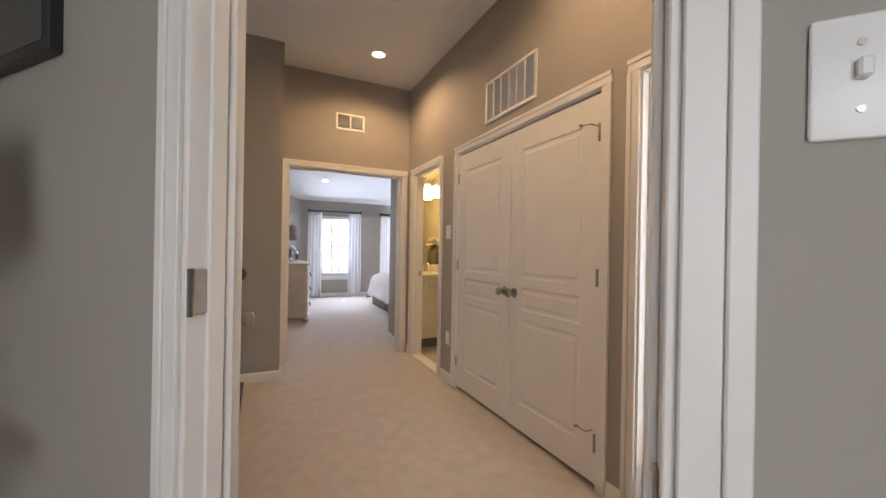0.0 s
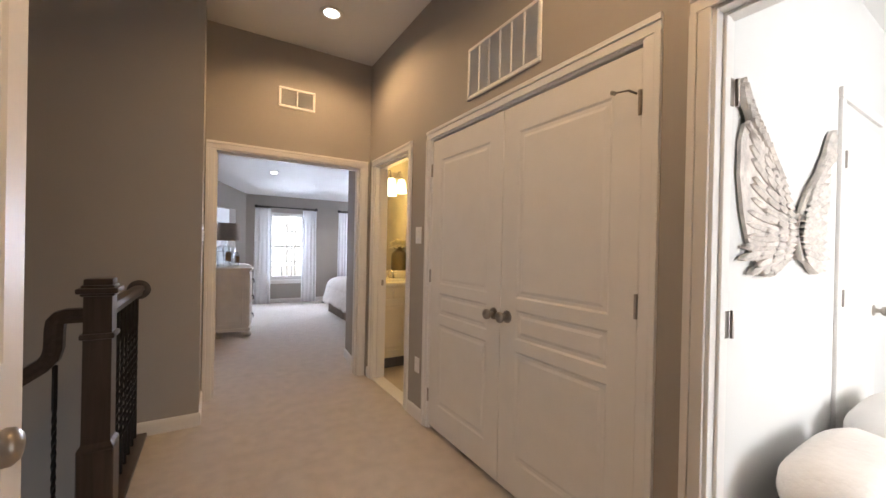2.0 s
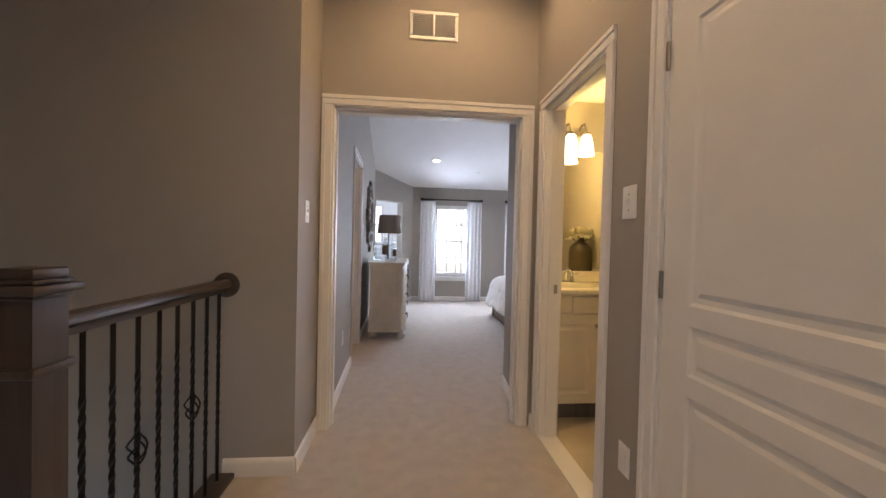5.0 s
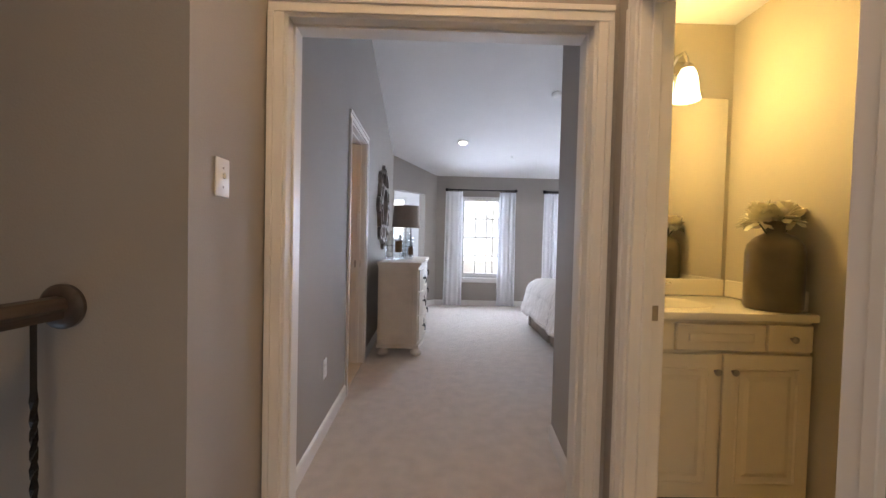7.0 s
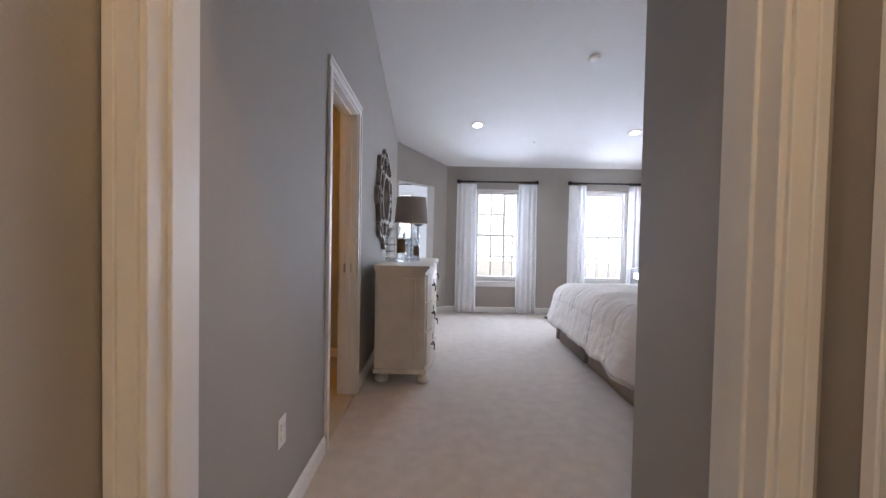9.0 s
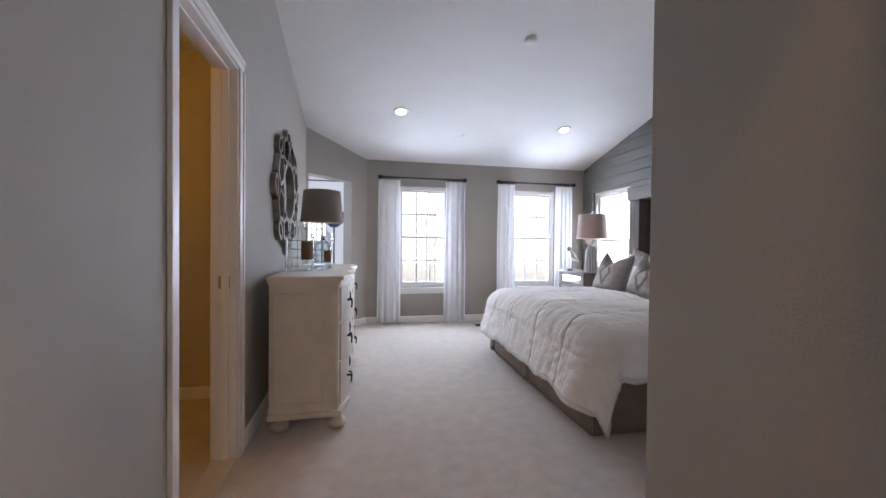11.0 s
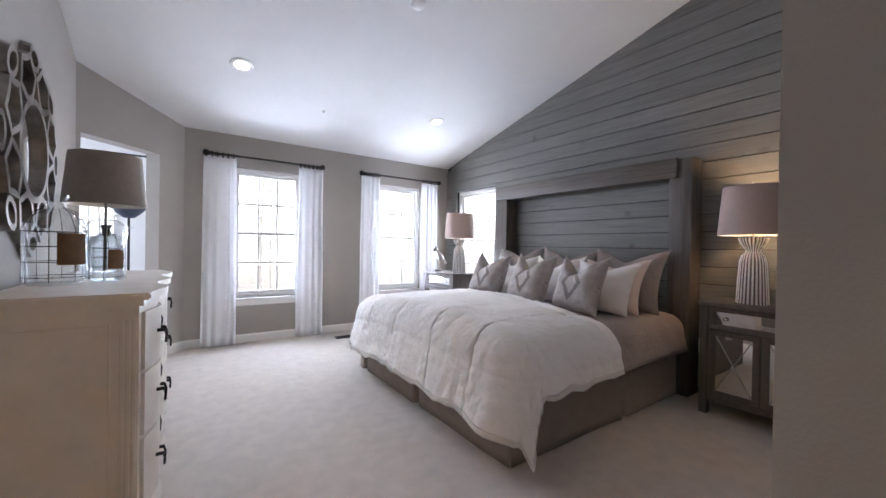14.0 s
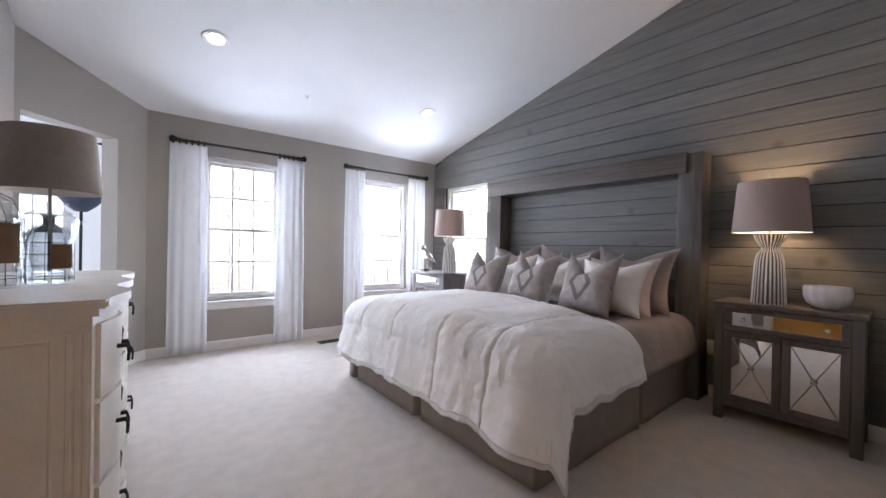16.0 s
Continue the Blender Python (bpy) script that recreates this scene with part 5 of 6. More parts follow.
def drum(root, r0, r1, z0, z1, outer, name="shade", label=""):
    bm = bmesh.new()
    n, t = 40, 0.0025
    rings = [[bm.verts.new((r * math.cos(2 * math.pi * k / n), r * math.sin(2 * math.pi * k / n), z)) for k in range(n)] for r, z in ((r0, z0), (r1, z1), (r1 - t, z1), (r0 - t, z0))]
    for i, (a, b) in enumerate(zip(rings, rings[1:] + rings[:1])):
        for k in range(n):
            f = bm.faces.new((a[k], a[(k + 1) % n], b[(k + 1) % n], b[k]))
            f.material_index = 1 if i == 2 else 0
    sh = part(name, bm, [outer, SHADEIN], root, label, smooth=60)
    return sh


drum(dl_, 0.180, 0.155, 0.375, 0.650, LINEN, label="brown linen drum shade")
part("harp", sweep([(-0.05, 0, 0.42), (-0.055, 0, 0.50), (-0.03, 0, 0.60), (0, 0, 0.625), (0.03, 0, 0.60), (0.055, 0, 0.50), (0.05, 0, 0.42)], 0.003, 6), NICKEL, dl_)


def jug(x, y, s, tall, label):
    root = thing("glass_jug", pose(x, y, DZ + 0.0005), label, "glass jug", "wire-wrapped glass jugs")
    prof = [(0.072, 0.0), (0.080, 0.006), (0.084, 0.03), (0.084, 0.205), (0.078, 0.235), (0.055, 0.262), (0.032, 0.275), (0.026, 0.285), (0.026, 0.315), (0.034, 0.325), (0.034, 0.335)]
    prof = [(r * s, z * tall) for r, z in prof]
    part("bottle", lathe(prof + [(r - 0.004, z) for r, z in prof[::-1][:-2]] + [(0.068 * s, 0.008), (0.006, 0.008)], 32), GLASS, root, "clear glass bottle", smooth=60)
    bm = bmesh.new()
    R = 0.0865 * s
    for z_ in (0.03, 0.085, 0.14, 0.195):
        ring = [(R * math.cos(2 * math.pi * k / 28), R * math.sin(2 * math.pi * k / 28), z_ * tall) for k in range(29)]
        sweep(ring, 0.0012, 5, bm)
    for k in range(8):
        a = 2 * math.pi * k / 8
        sweep([(R * math.cos(a), R * math.sin(a), 0.012 * tall), (R * math.cos(a), R * math.sin(a), 0.205 * tall), (0.060 * s * math.cos(a), 0.060 * s * math.sin(a), 0.265 * tall), (0.030 * s * math.cos(a), 0.030 * s * math.sin(a), 0.285 * tall)], 0.0012, 5, bm)
    part("wire_netting", bm, WIRE, root, "dark wire netting")
    bm = bmesh.new()
    R = 0.088 * s
    n = 8
    rows = [[bm.verts.new((r * math.cos(-1.35 + 1.0 * k / n), r * math.sin(-1.35 + 1.0 * k / n), z_ * tall)) for k in range(n + 1)] for r, z_ in ((R, 0.075), (R, 0.19), (R - 0.0015, 0.19), (R - 0.0015, 0.075))]
    for a, b in zip(rows, rows[1:] + rows[:1]):
        for k in range(n):
            bm.faces.new((a[k], a[k + 1], b[k + 1], b[k]))
    part("label", bm, LABELP, root, "brown paper label")


jug(0.500, 7.13, 1.14, 1.10, "large clear glass jug in wire netting with brown label")
jug(0.642, 7.225, 0.78, 0.76, "small clear glass jug in wire netting with brown label")


# ---- bed ----
BX0, BX1, BY0, BY1 = 2.30, 4.10, 6.32, 8.24
G = 0.10
bed = thing("bed", pose(0, 0, 0), "king bed base with mattress under taupe pleated bed skirt", "bed")
part("mattress", bbox(BX0 + 0.03, BX1 - 0.02, BY0 + 0.03, BY1 - 0.03, 0.33, 0.605, bevel=0.05, seg=4), WHITECLOTH, bed, "white mattress")
part("box_spring", bbox(BX0 + 0.05, BX1 - 0.02, BY0 + 0.05, BY1 - 0.05, 0.10, 0.33, bevel=0.01), SKIRT, bed)


def skirt(p, q, splits, seed):
    """A hanging linen panel with soft waves and box pleats at the splits."""
    m = along(p, q)
    length = (Vector(q) - Vector(p)).length
    bm = bmesh.new()
    n = 160
    rows = []
    for zi in range(7):
        z_ = 0.004 + 0.33 * zi / 6
        row = []
        for k in range(n + 1):
            u = length * k / n
            drop = 1 - zi / 6
            y = 0.010 * drop * noise.noise(Vector((u * 2.2, seed, 0))) + 0.006 * drop
            for s in splits:
                y -= 0.06 * math.exp(-((u - s) / (0.010 + 0.012 * drop)) ** 2) * (0.4 + 0.6 * drop)
                y += 0.010 * drop * math.exp(-((u - s - 0.05) / 0.035) ** 2)
            row.append(bm.verts.new((u, y, z_)))
        rows.append(row)
    for a, b in zip(rows, rows[1:]):
        for k in range(n):
            bm.faces.new((a[k], a[k + 1], b[k + 1], b[k]))
    ob = part("bed_skirt", bm, SKIRT, bed, "taupe linen bed skirt with pleats", smooth=60)
    ob.matrix_basis = m
    mod = ob.modifiers.new("thick", 'SOLIDIFY')
    mod.thickness = 0.004


skirt((BX0, BY0), (BX0, BY1), [0.92, 1.80], 1.0)
skirt((BX1, BY0), (BX0, BY0), [0.75], 2.0)
skirt((BX0, BY1), (BX1, BY1), [0.9], 3.0)

# grey quilt over the mattress near the head
bm = bmesh.new()
rows = []
W = BY1 - BY0
for i in range(31):
    x_ = 2.9 + (BX1 - 0.03 - 2.9) * i / 30
    row = []
    for k in range(81):
        v = -0.33 + (W + 0.66) * k / 80
        d = -v if v < 0 else (v - W if v > W else 0)
        s = -1 if v < 0 else 1
        R = 0.12
        a = min(d / R, math.pi / 2)
        out = R * math.sin(a) + (0.05 * max(0, d - R * 1.57) / 0.2)
        down = R * (1 - math.cos(a)) + max(0, d - R * math.pi / 2)
        y = (BY0 + 0.06 if s < 0 and d else BY1 - 0.06 if d else BY0 + 0.06 + (W - 0.12) * v / W) + s * out * (1 if d else 0)
        rip = 0.010 * noise.noise(Vector((x_ * 5, v * 5, 3)))
        q = 0.004 * abs(math.sin(x_ * 26)) * abs(math.sin(v * 26))
        row.append(bm.verts.new((x_, y + (s * (rip + 0.012 * noise.noise(Vector((x_ * 3, 9, s)))) if d else 0), 0.625 - down + rip + q)))
    rows.append(row)
for a, b in zip(rows, rows[1:]):
    for k in range(80):
        bm.faces.new((a[k], a[k + 1], b[k + 1], b[k]))
quilt = solid("quilt", bm, QUILT, "taupe quilted coverlet over the bed head", "quilt", smooth=70)
mod = quilt.modifiers.new("thick", 'SOLIDIFY')
mod.thickness = 0.008

# white duvet folded over the foot half
DU1, SIDE, FOOT, TOPZ, R = 0.71, 0.40, 0.57, 0.655, 0.19


def head_edge(v):
    return DU1 + 0.26 * min(max(v / W, 0), 1) + 0.02 * noise.noise(Vector((v * 3, 0, 11)))


def drape(u, v):
    """Cloth point from flat cloth place: u from the foot edge towards the head, v across the bed."""
    du = -u if u < 0 else 0.0
    dv, s = (-v, -1) if v < 0 else ((v - W, 1) if v > W else (0.0, 0))
    d = math.hypot(du, dv)
    if du and dv:
        far_corner = 0.50 if s > 0 else 0.68
        if d > far_corner:
            d = far_corner + 0.22 * (d - far_corner)
    a = min(d / R, math.pi / 2)
    hang = max(0.0, d - R * math.pi / 2)
    down = R * (1 - math.cos(a)) + hang
    dirx, diry = (1.0 if du else 0.0), (1.0 if dv else 0.0)
    corner = 0.0
    if du and dv and s < 0:
        # the corner folds round to the side and hangs there as a tail
        th = math.atan2(dv, du) / (math.pi / 2)
        corner = math.sin(math.pi * th)
        ph = (th ** 0.42) * math.pi / 2
        dirx, diry = math.cos(ph), math.sin(ph)
    elif du and dv:
        dirx, diry = du / math.hypot(du, dv), dv / math.hypot(du, dv)
    out = R * math.sin(a) + (0.24 - 0.04 * corner) * hang
    fold = noise.noise(Vector((v * 4.2, 1.7, 0))) * dirx + noise.noise(Vector((u * 4.2, 5.1, s))) * diry
    fold += 0.5 * (noise.noise(Vector((v * 11, 2.7, 0))) * dirx + noise.noise(Vector((u * 11, 8.1, s))) * diry)
    out += fold * min(hang, 0.3) * 0.09
    x_ = BX0 + 0.125 + max(u, 0) * 0.985 - dirx * out - 0.0
    y = (BY0 + 0.085 + (W - 0.17) * min(max(v, 0), W) / W) + s * diry * out
    crown = 0.045 * math.sin(math.pi * min(max(v / W, 0), 1)) ** 0.6
    # quilting pulls and soft creases running down to the foot
    puff = 0.016 * noise.noise(Vector((u * 1.6, v * 2.4, 0.3))) + 0.006 * noise.noise(Vector((u * 2.2 + v * 0.8, v * 6.5, 4.0))) + 0.0032 * noise.noise(Vector((u * 4.0, v * 19 + 2.5 * u, 2.0)))
    seam = -0.018 * sum(g * math.exp(-((v - W * c - 0.03 * math.sin(u * 3)) / 0.010) ** 2) for c, g in ((0.10, 0.6), (0.33, 1.0), (0.62, 0.35), (0.86, 0.6))) * (1 if u > -0.30 else 0.4)
    # fine crumples gather along the stitched seams
    near = sum(math.exp(-((v - W * c) / 0.10) ** 2) for c in (0.10, 0.33, 0.62, 0.86))
    puff += (0.0035 + 0.006 * near) * (abs(noise.noise(Vector((u * 13 + v * 7, v * 30 - u * 6, 6.0)))) - 0.25)
    puff += 0.0045 * noise.noise(Vector((u * 9 - v * 4, v * 8 + u * 5, 7.0)))
    band = u - (head_edge(v) - 0.11)
    seam -= 0.010 * math.exp(-(band / 0.009) ** 2)
    k = 1 - min(d / 0.5, 1) * 0.5
    z_ = TOPZ + crown * (1 if not d else k) + (puff + seam) * k - down
    if d:
        x_ -= dirx * (puff + seam * 1.2)
        y += s * diry * (puff * 1.0)
    hem = 0.6 * noise.noise(Vector((u * 8, v * 8, 8))) * 0.04 * min(d / 0.4, 1)
    return Vector((x_, y, max(z_ + hem, 0.012)))


NU, NV = 150, 290
bm = bmesh.new()
grid = []
for i in range(NU + 1):
    row = []
    for k in range(NV + 1):
        v = -SIDE + (W + 2 * SIDE) * k / NV
        head = head_edge(v)
        u = -FOOT + (head + FOOT) * i / NU
        row.append(bm.verts.new(drape(u, v)))
    grid.append(row)
for i in range(NU):
    for k in range(NV):
        f = bm.faces.new((grid[i][k], grid[i + 1][k], grid[i + 1][k + 1], grid[i][k + 1]))
        f.material_index = 1 if i < 3 or k < 3 or k >= NV - 3 else 0
bmesh.ops.recalc_face_normals(bm, faces=bm.faces)
duvet = thing("duvet", pose(0, 0, 0), "white rumpled duvet with oatmeal hem spread over the bed", "duvet")
edge = bm.copy()
bmesh.ops.delete(bm, geom=[f for f in bm.faces if f.material_index], context='FACES')
bmesh.ops.delete(edge, geom=[f for f in edge.faces if not f.material_index], context='FACES')
for f in edge.faces:
    f.material_index = 0
for name, b, m_, lab in (("cover", bm, DUVET, "white rumpled cotton cover"), ("hem", edge, HEM, "oatmeal flanged hem")):
    ob = part(name, b, m_, duvet, lab, smooth=80)
    mod = ob.modifiers.new("thick", 'SOLIDIFY')
    mod.thickness, mod.offset = 0.014 if name == "cover" else 0.010, 1.0


def cushion(name, x_, y, z_, w, h, d, lean, turn, material, label, group, flange=0.0, sub="", seed=0, plump=1.0):
    """A stuffed pillow standing on its edge: width along its x, height along z; corners pinched, middle fat."""
    root = thing(name, pose(x_, y + G, z_) @ pose(0, 0, 0, 0, 0, turn) @ pose(0, 0, 0, lean, 7 * noise.noise(Vector((seed * 3.7 + 0.5, 0.2, 0)))), label, "pillow", group)
    bm = bmesh.new()
    n = 22
    sides = []
    for s in (1, -1):
        gr = []
        for i in range(n + 1):
            row = []
            for k in range(n + 1):
                a, b = -1 + 2 * i / n, -1 + 2 * k / n
                pin = 1 - 0.15 * (1 - b * b) * a * a
                pin2 = 1 - 0.09 * (1 - a * a) * b * b
                th = d / 2 * (max(0, 1 - a ** 4) * max(0, 1 - b ** 4)) ** 0.75
                th *= 1 + 0.25 * noise.noise(Vector((a * 1.6, b * 1.6, seed + s)))
                th += 0.010 * noise.noise(Vector((a * 4, b * 4, seed))) * (1 - a * a) * (1 - b * b)
                cx = a - 0.25 * noise.noise(Vector((seed * 1.9, 4.4, 0)))
                dent = math.exp(-(cx / 0.40) ** 2) * max(0, b) ** 1.6
                th *= 1 - 0.45 * dent
                chop = -0.30 * h * dent * plump + 0.12 * h * abs(a) ** 3 * max(0, b) * plump
                row.append(bm.verts.new((a * w / 2 * pin, s * th, h / 2 + b * h / 2 * pin2 + chop)))
            gr.append(row)
        for i in range(n):
            for k in range(n):
                bm.faces.new((gr[i][k], gr[i + 1][k], gr[i + 1][k + 1], gr[i][k + 1]))
        sides.append(gr)
    bmesh.ops.remove_doubles(bm, verts=bm.verts, dist=0.0006)
    for v in bm.verts:
        v.co.z -= h / 2
    cov = part("cover", bm, material, root, sub, smooth=80)
    cov.location.z = h / 2
    if flange:
        bm = bmesh.new()
        for a in ((-w / 2 - flange, -w / 2 + 0.03, -h / 2 - flange * .4, h / 2 + flange), (w / 2 - 0.03, w / 2 + flange, -h / 2 - flange * .4, h / 2 + flange), (-w / 2 + 0.03, w / 2 - 0.03, h / 2 - 0.03, h / 2 + flange)):
            box(bm, a[0], a[1], -0.003, 0.003, a[2], a[3], bevel=0.002)
        bmesh.ops.subdivide_edges(bm, edges=list(bm.edges), cuts=4, use_grid_fill=True)
        for v in bm.verts:
            v.co.y += 0.012 * noise.noise(v.co * 9)
        fl = part("flange", bm, material, root, smooth=60)
        fl.location.z = h / 2
    return root


# the pillows' backs lean on the headboard; turn 90 makes their faces look to the foot
PZ = 0.625
for k, (y, t) in enumerate(((7.80, 90), (7.20, 91), (6.59, 88))):
    cushion("sham_pillow", 3.92, y, PZ, 0.66, 0.50, 0.19, 17, t, QUILT, "taupe quilted sham pillow against the headboard", "quilted shams", seed=k, plump=0.5)
for k, (y, t) in enumerate(((7.70, 93), (7.16, 89))):
    cushion("bed_pillow", 3.72, y, PZ, 0.56, 0.43, 0.20, 24, t, WHITECLOTH, "plump white bed pillow", "white pillows", 0.0, seed=10 + k, plump=0.8)
cushion("blush_pillow", 3.70, 6.59, PZ, 0.59, 0.44, 0.12, 24, 86, BLUSH, "plump blush pillow behind the white one", "white pillows", seed=15, plump=0.35)
cushion("bed_pillow", 3.60, 6.61, PZ, 0.56, 0.42, 0.17, 24, 87, WHITECLOTH, "white bed pillow in front of the blush one", "white pillows", 0.0, seed=16, plump=0.35)
for k, (y, t, x_) in enumerate(((7.72, 92, 3.40), (7.18, 88, 3.40), (6.66, 84, 3.38))):
    cushion("diamond_cushion", x_, y, PZ + 0.005, 0.45, 0.43, 0.20, 22, t, DIAMOND, "grey square cushion with dark diamond pattern", "diamond cushions", seed=20 + k)

# headboard: a deep timber frame against the boards
hb = thing("headboard", pose(0, G, 0), "weathered grey timber frame headboard", "headboard")
part("post", bbox(4.105, 4.286, 6.135, 6.300, 0.0, 1.840, bevel=0.006, seg=2), GREYWOOD, hb)
part("post", bbox(4.105, 4.286, 8.12, 8.285, 0.0, 1.840, bevel=0.006, seg=2), GREYWOOD, hb)
part("top_beam", bbox(4.118, 4.286, 6.302, 8.118, 1.694, 1.838, bevel=0.006, seg=2), GREYWOOD_Y, hb)
part("face_board", bbox(4.066, 4.103, 6.235, 8.280, 1.690, 1.846, bevel=0.006, seg=2), GREYWOOD_Y, hb)


# ---- nightstands ----
def nightstand(m):
    root = thing("nightstand", m, "grey-washed nightstand with mirrored drawer and doors", "nightstand", "pair of nightstands")
    w, d, h = 0.70, 0.37, 0.775
    # x across the front, y towards the wall, z up; front face at y 0
    part("top", bbox(-w / 2, w / 2, -0.012, d, h - 0.028, h, bevel=0.004, seg=2), GREYWOOD_Y, root)
    for a in ((-w / 2 + 0.012, 0.0), (w / 2 - 0.062, 0.0), (-w / 2 + 0.012, d - 0.055), (w / 2 - 0.062, d - 0.055)):
        part("leg", bbox(a[0], a[0] + 0.05, a[1], a[1] + 0.05, 0.0, h - 0.029, bevel=0.003), GREYWOOD, root)
    part("side", bbox(-w / 2 + 0.020, -w / 2 + 0.040, 0.051, d - 0.056, 0.10, h - 0.029), GREYWOOD, root)
    part("side", bbox(w / 2 - 0.040, w / 2 - 0.020, 0.051, d - 0.056, 0.10, h - 0.029), GREYWOOD, root)
    part("bottom", bbox(-w / 2 + 0.041, w / 2 - 0.041, 0.03, d - 0.01, 0.105, 0.13), GREYWOOD_Y, root)
    part("apron", bbox(-w / 2 + 0.063, w / 2 - 0.063, 0.006, 0.029, 0.095, 0.135, bevel=0.003), GREYWOOD_Y, root)
    part("back", bbox(-w / 2 + 0.063, w / 2 - 0.063, d - 0.02, d - 0.008, 0.13, h - 0.03), GREYWOOD, root)
    x0, x1 = -w / 2 + 0.064, w / 2 - 0.064
    bm = bmesh.new()
    z0, z1 = h - 0.185, h - 0.034
    for a in ((x0, x1, z1 - 0.03, z1), (x0, x1, z0, z0 + 0.035), (x0, x0 + 0.04, z0 + 0.035, z1 - 0.03), (x1 - 0.04, x1, z0 + 0.035, z1 - 0.03)):
        box(bm, a[0], a[1], 0.004, 0.03, a[2], a[3], bevel=0.004)
    dw = part("drawer", bm, GREYWOOD_Y, root)
    part("mirror_panel", bbox(x0 + 0.038, x1 - 0.038, 0.014, 0.020, z0 + 0.033, z1 - 0.028), MIRROR, dw, "mirrored drawer panel")
    for kx in (-0.19, 0.19):
        part("knob", lathe([(0.006, 0), (0.006, 0.010), (0.013, 0.016), (0.011, 0.024), (0.003, 0.027)], 14, None, pose(kx, 0.014, (z0 + z1) / 2, 90)), CHROME, dw, "small crystal-clear knob")
    for s in (-1, 1):
        a0, a1 = (x0, -0.002) if s < 0 else (0.002, x1)
        c0, c1 = 0.137, z0 - 0.006
        bm = bmesh.new()
        for a in ((a0, a1, c1 - 0.035, c1), (a0, a1, c0, c0 + 0.035), (a0, a0 + 0.04, c0 + 0.035, c1 - 0.035), (a1 - 0.04, a1, c0 + 0.035, c1 - 0.035)):
            box(bm, a[0], a[1], 0.004, 0.028, a[2], a[3], bevel=0.003)
        door = part("door", bm, GREYWOOD, root)
        part("mirror_panel", bbox(a0 + 0.037, a1 - 0.037, 0.015, 0.020, c0 + 0.032, c1 - 0.032), MIRROR, door, "mirrored door panel")
        b0, b1, e0, e1 = a0 + 0.042, a1 - 0.042, c0 + 0.038, c1 - 0.038
        part("cross_bar", rod((b0, 0.012, e0), (b1, 0.012, e1), 0.0038, 6), NICKEL, door, "thin metal cross bar")
        part("cross_bar", rod((b0, 0.0115, e1), (b1, 0.0115, e0), 0.0038, 6), NICKEL, door, "thin metal cross bar")
        part("knob", lathe([(0.006, 0), (0.006, 0.010), (0.014, 0.016), (0.012, 0.026), (0.003, 0.029)], 14, None, pose((b0 + b1) / 2, 0.010, (e0 + e1) / 2, 90)), CHROME, door, "small clear knob")
    return root


ns1 = nightstand(pose(3.905, 5.75, 0, 0, 0, -90))
ns2 = copy_thing(ns1, pose(3.76, 9.14, 0, 0, 0, -90))
NZ = 0.7755


def bedside_lamp(m):
    root = thing("bedside_lamp", m, "ribbed white sheaf-shaped lamp with dusky drum shade, lit", "table lamp", "pair of bedside lamps")
    n, ribs = 96, 24
    bm = bmesh.new()
    rings = []
    prof = [(r * 1.14, z_ * 1.26) for r, z_ in ((0.080, 0.0), (0.078, 0.02), (0.073, 0.12), (0.066, 0.22), (0.056, 0.255), (0.038, 0.272), (0.036, 0.282), (0.048, 0.300), (0.065, 0.325), (0.074, 0.350))]
    for r, z_ in prof:
        rings.append([bm.verts.new(((r * (1 - 0.10 * (0.5 - 0.5 * math.cos(ribs * 2 * math.pi * k / n)))) * math.cos(2 * math.pi * k / n), (r * (1 - 0.10 * (0.5 - 0.5 * math.cos(ribs * 2 * math.pi * k / n)))) * math.sin(2 * math.pi * k / n), z_)) for k in range(n)])
    for a, b in zip(rings, rings[1:]):
        for k in range(n):
            f = bm.faces.new((a[k], a[(k + 1) % n], b[(k + 1) % n], b[k]))
            # faces in the hollows between the ribs take the dark colour
            f.material_index = 1 if k % 4 in (1, 2) else 0
    bm.faces.new(rings[0]), bm.faces.new(rings[-1])
    part("base", bm, [LAMPRIB, LAMPDARK], root, "ribbed white and dark striped ceramic base", smooth=60)
    part("stem", rod((0, 0, 0.440), (0, 0, 0.80), 0.006, 10), NICKEL, root)
    part("bulb", lathe([(0.010, 0.545), (0.026, 0.58), (0.028, 0.60), (0.016, 0.625), (0.003, 0.63)], 16), BULB, root, "lit bulb", smooth=60)
    drum(root, 0.200, 0.174, 0.457, 0.783, PINKSHADE, label="dusky rose drum shade")
    part("spider", bbox(-0.172, 0.172, -0.002, 0.002, 0.771, 0.775), NICKEL, root)
    part("finial", lathe([(0.006, 0.788), (0.014, 0.795), (0.016, 0.809), (0.012, 0.815), (0.018, 0.827), (0.010, 0.837), (0.003, 0.841)], 14), GLASS, root, "clear finial")
    return root


bl1 = bedside_lamp(pose(4.075, 5.845, NZ))
copy_thing(bl1, pose(3.95, 8.93, NZ))

bowl = thing("ceramic_bowl", pose(4.06, 5.575, NZ), "white fluted ceramic bowl", "bowl")
prof = [(0.045, 0.0), (0.060, 0.008), (0.088, 0.030), (0.102, 0.070), (0.104, 0.115), (0.100, 0.135), (0.094, 0.133), (0.096, 0.110), (0.092, 0.070), (0.075, 0.035), (0.040, 0.018)]
part("shell", lathe(prof, 72, None, None, 12, 0.045), CERAMIC, bowl, smooth=70)

bird = thing("bird_figurine", pose(3.90, 9.33, NZ), "small silvery bird figurine", "figurine")
bm = bmesh.new()
bmesh.ops.create_uvsphere(bm, u_segments=20, v_segments=12, radius=1)
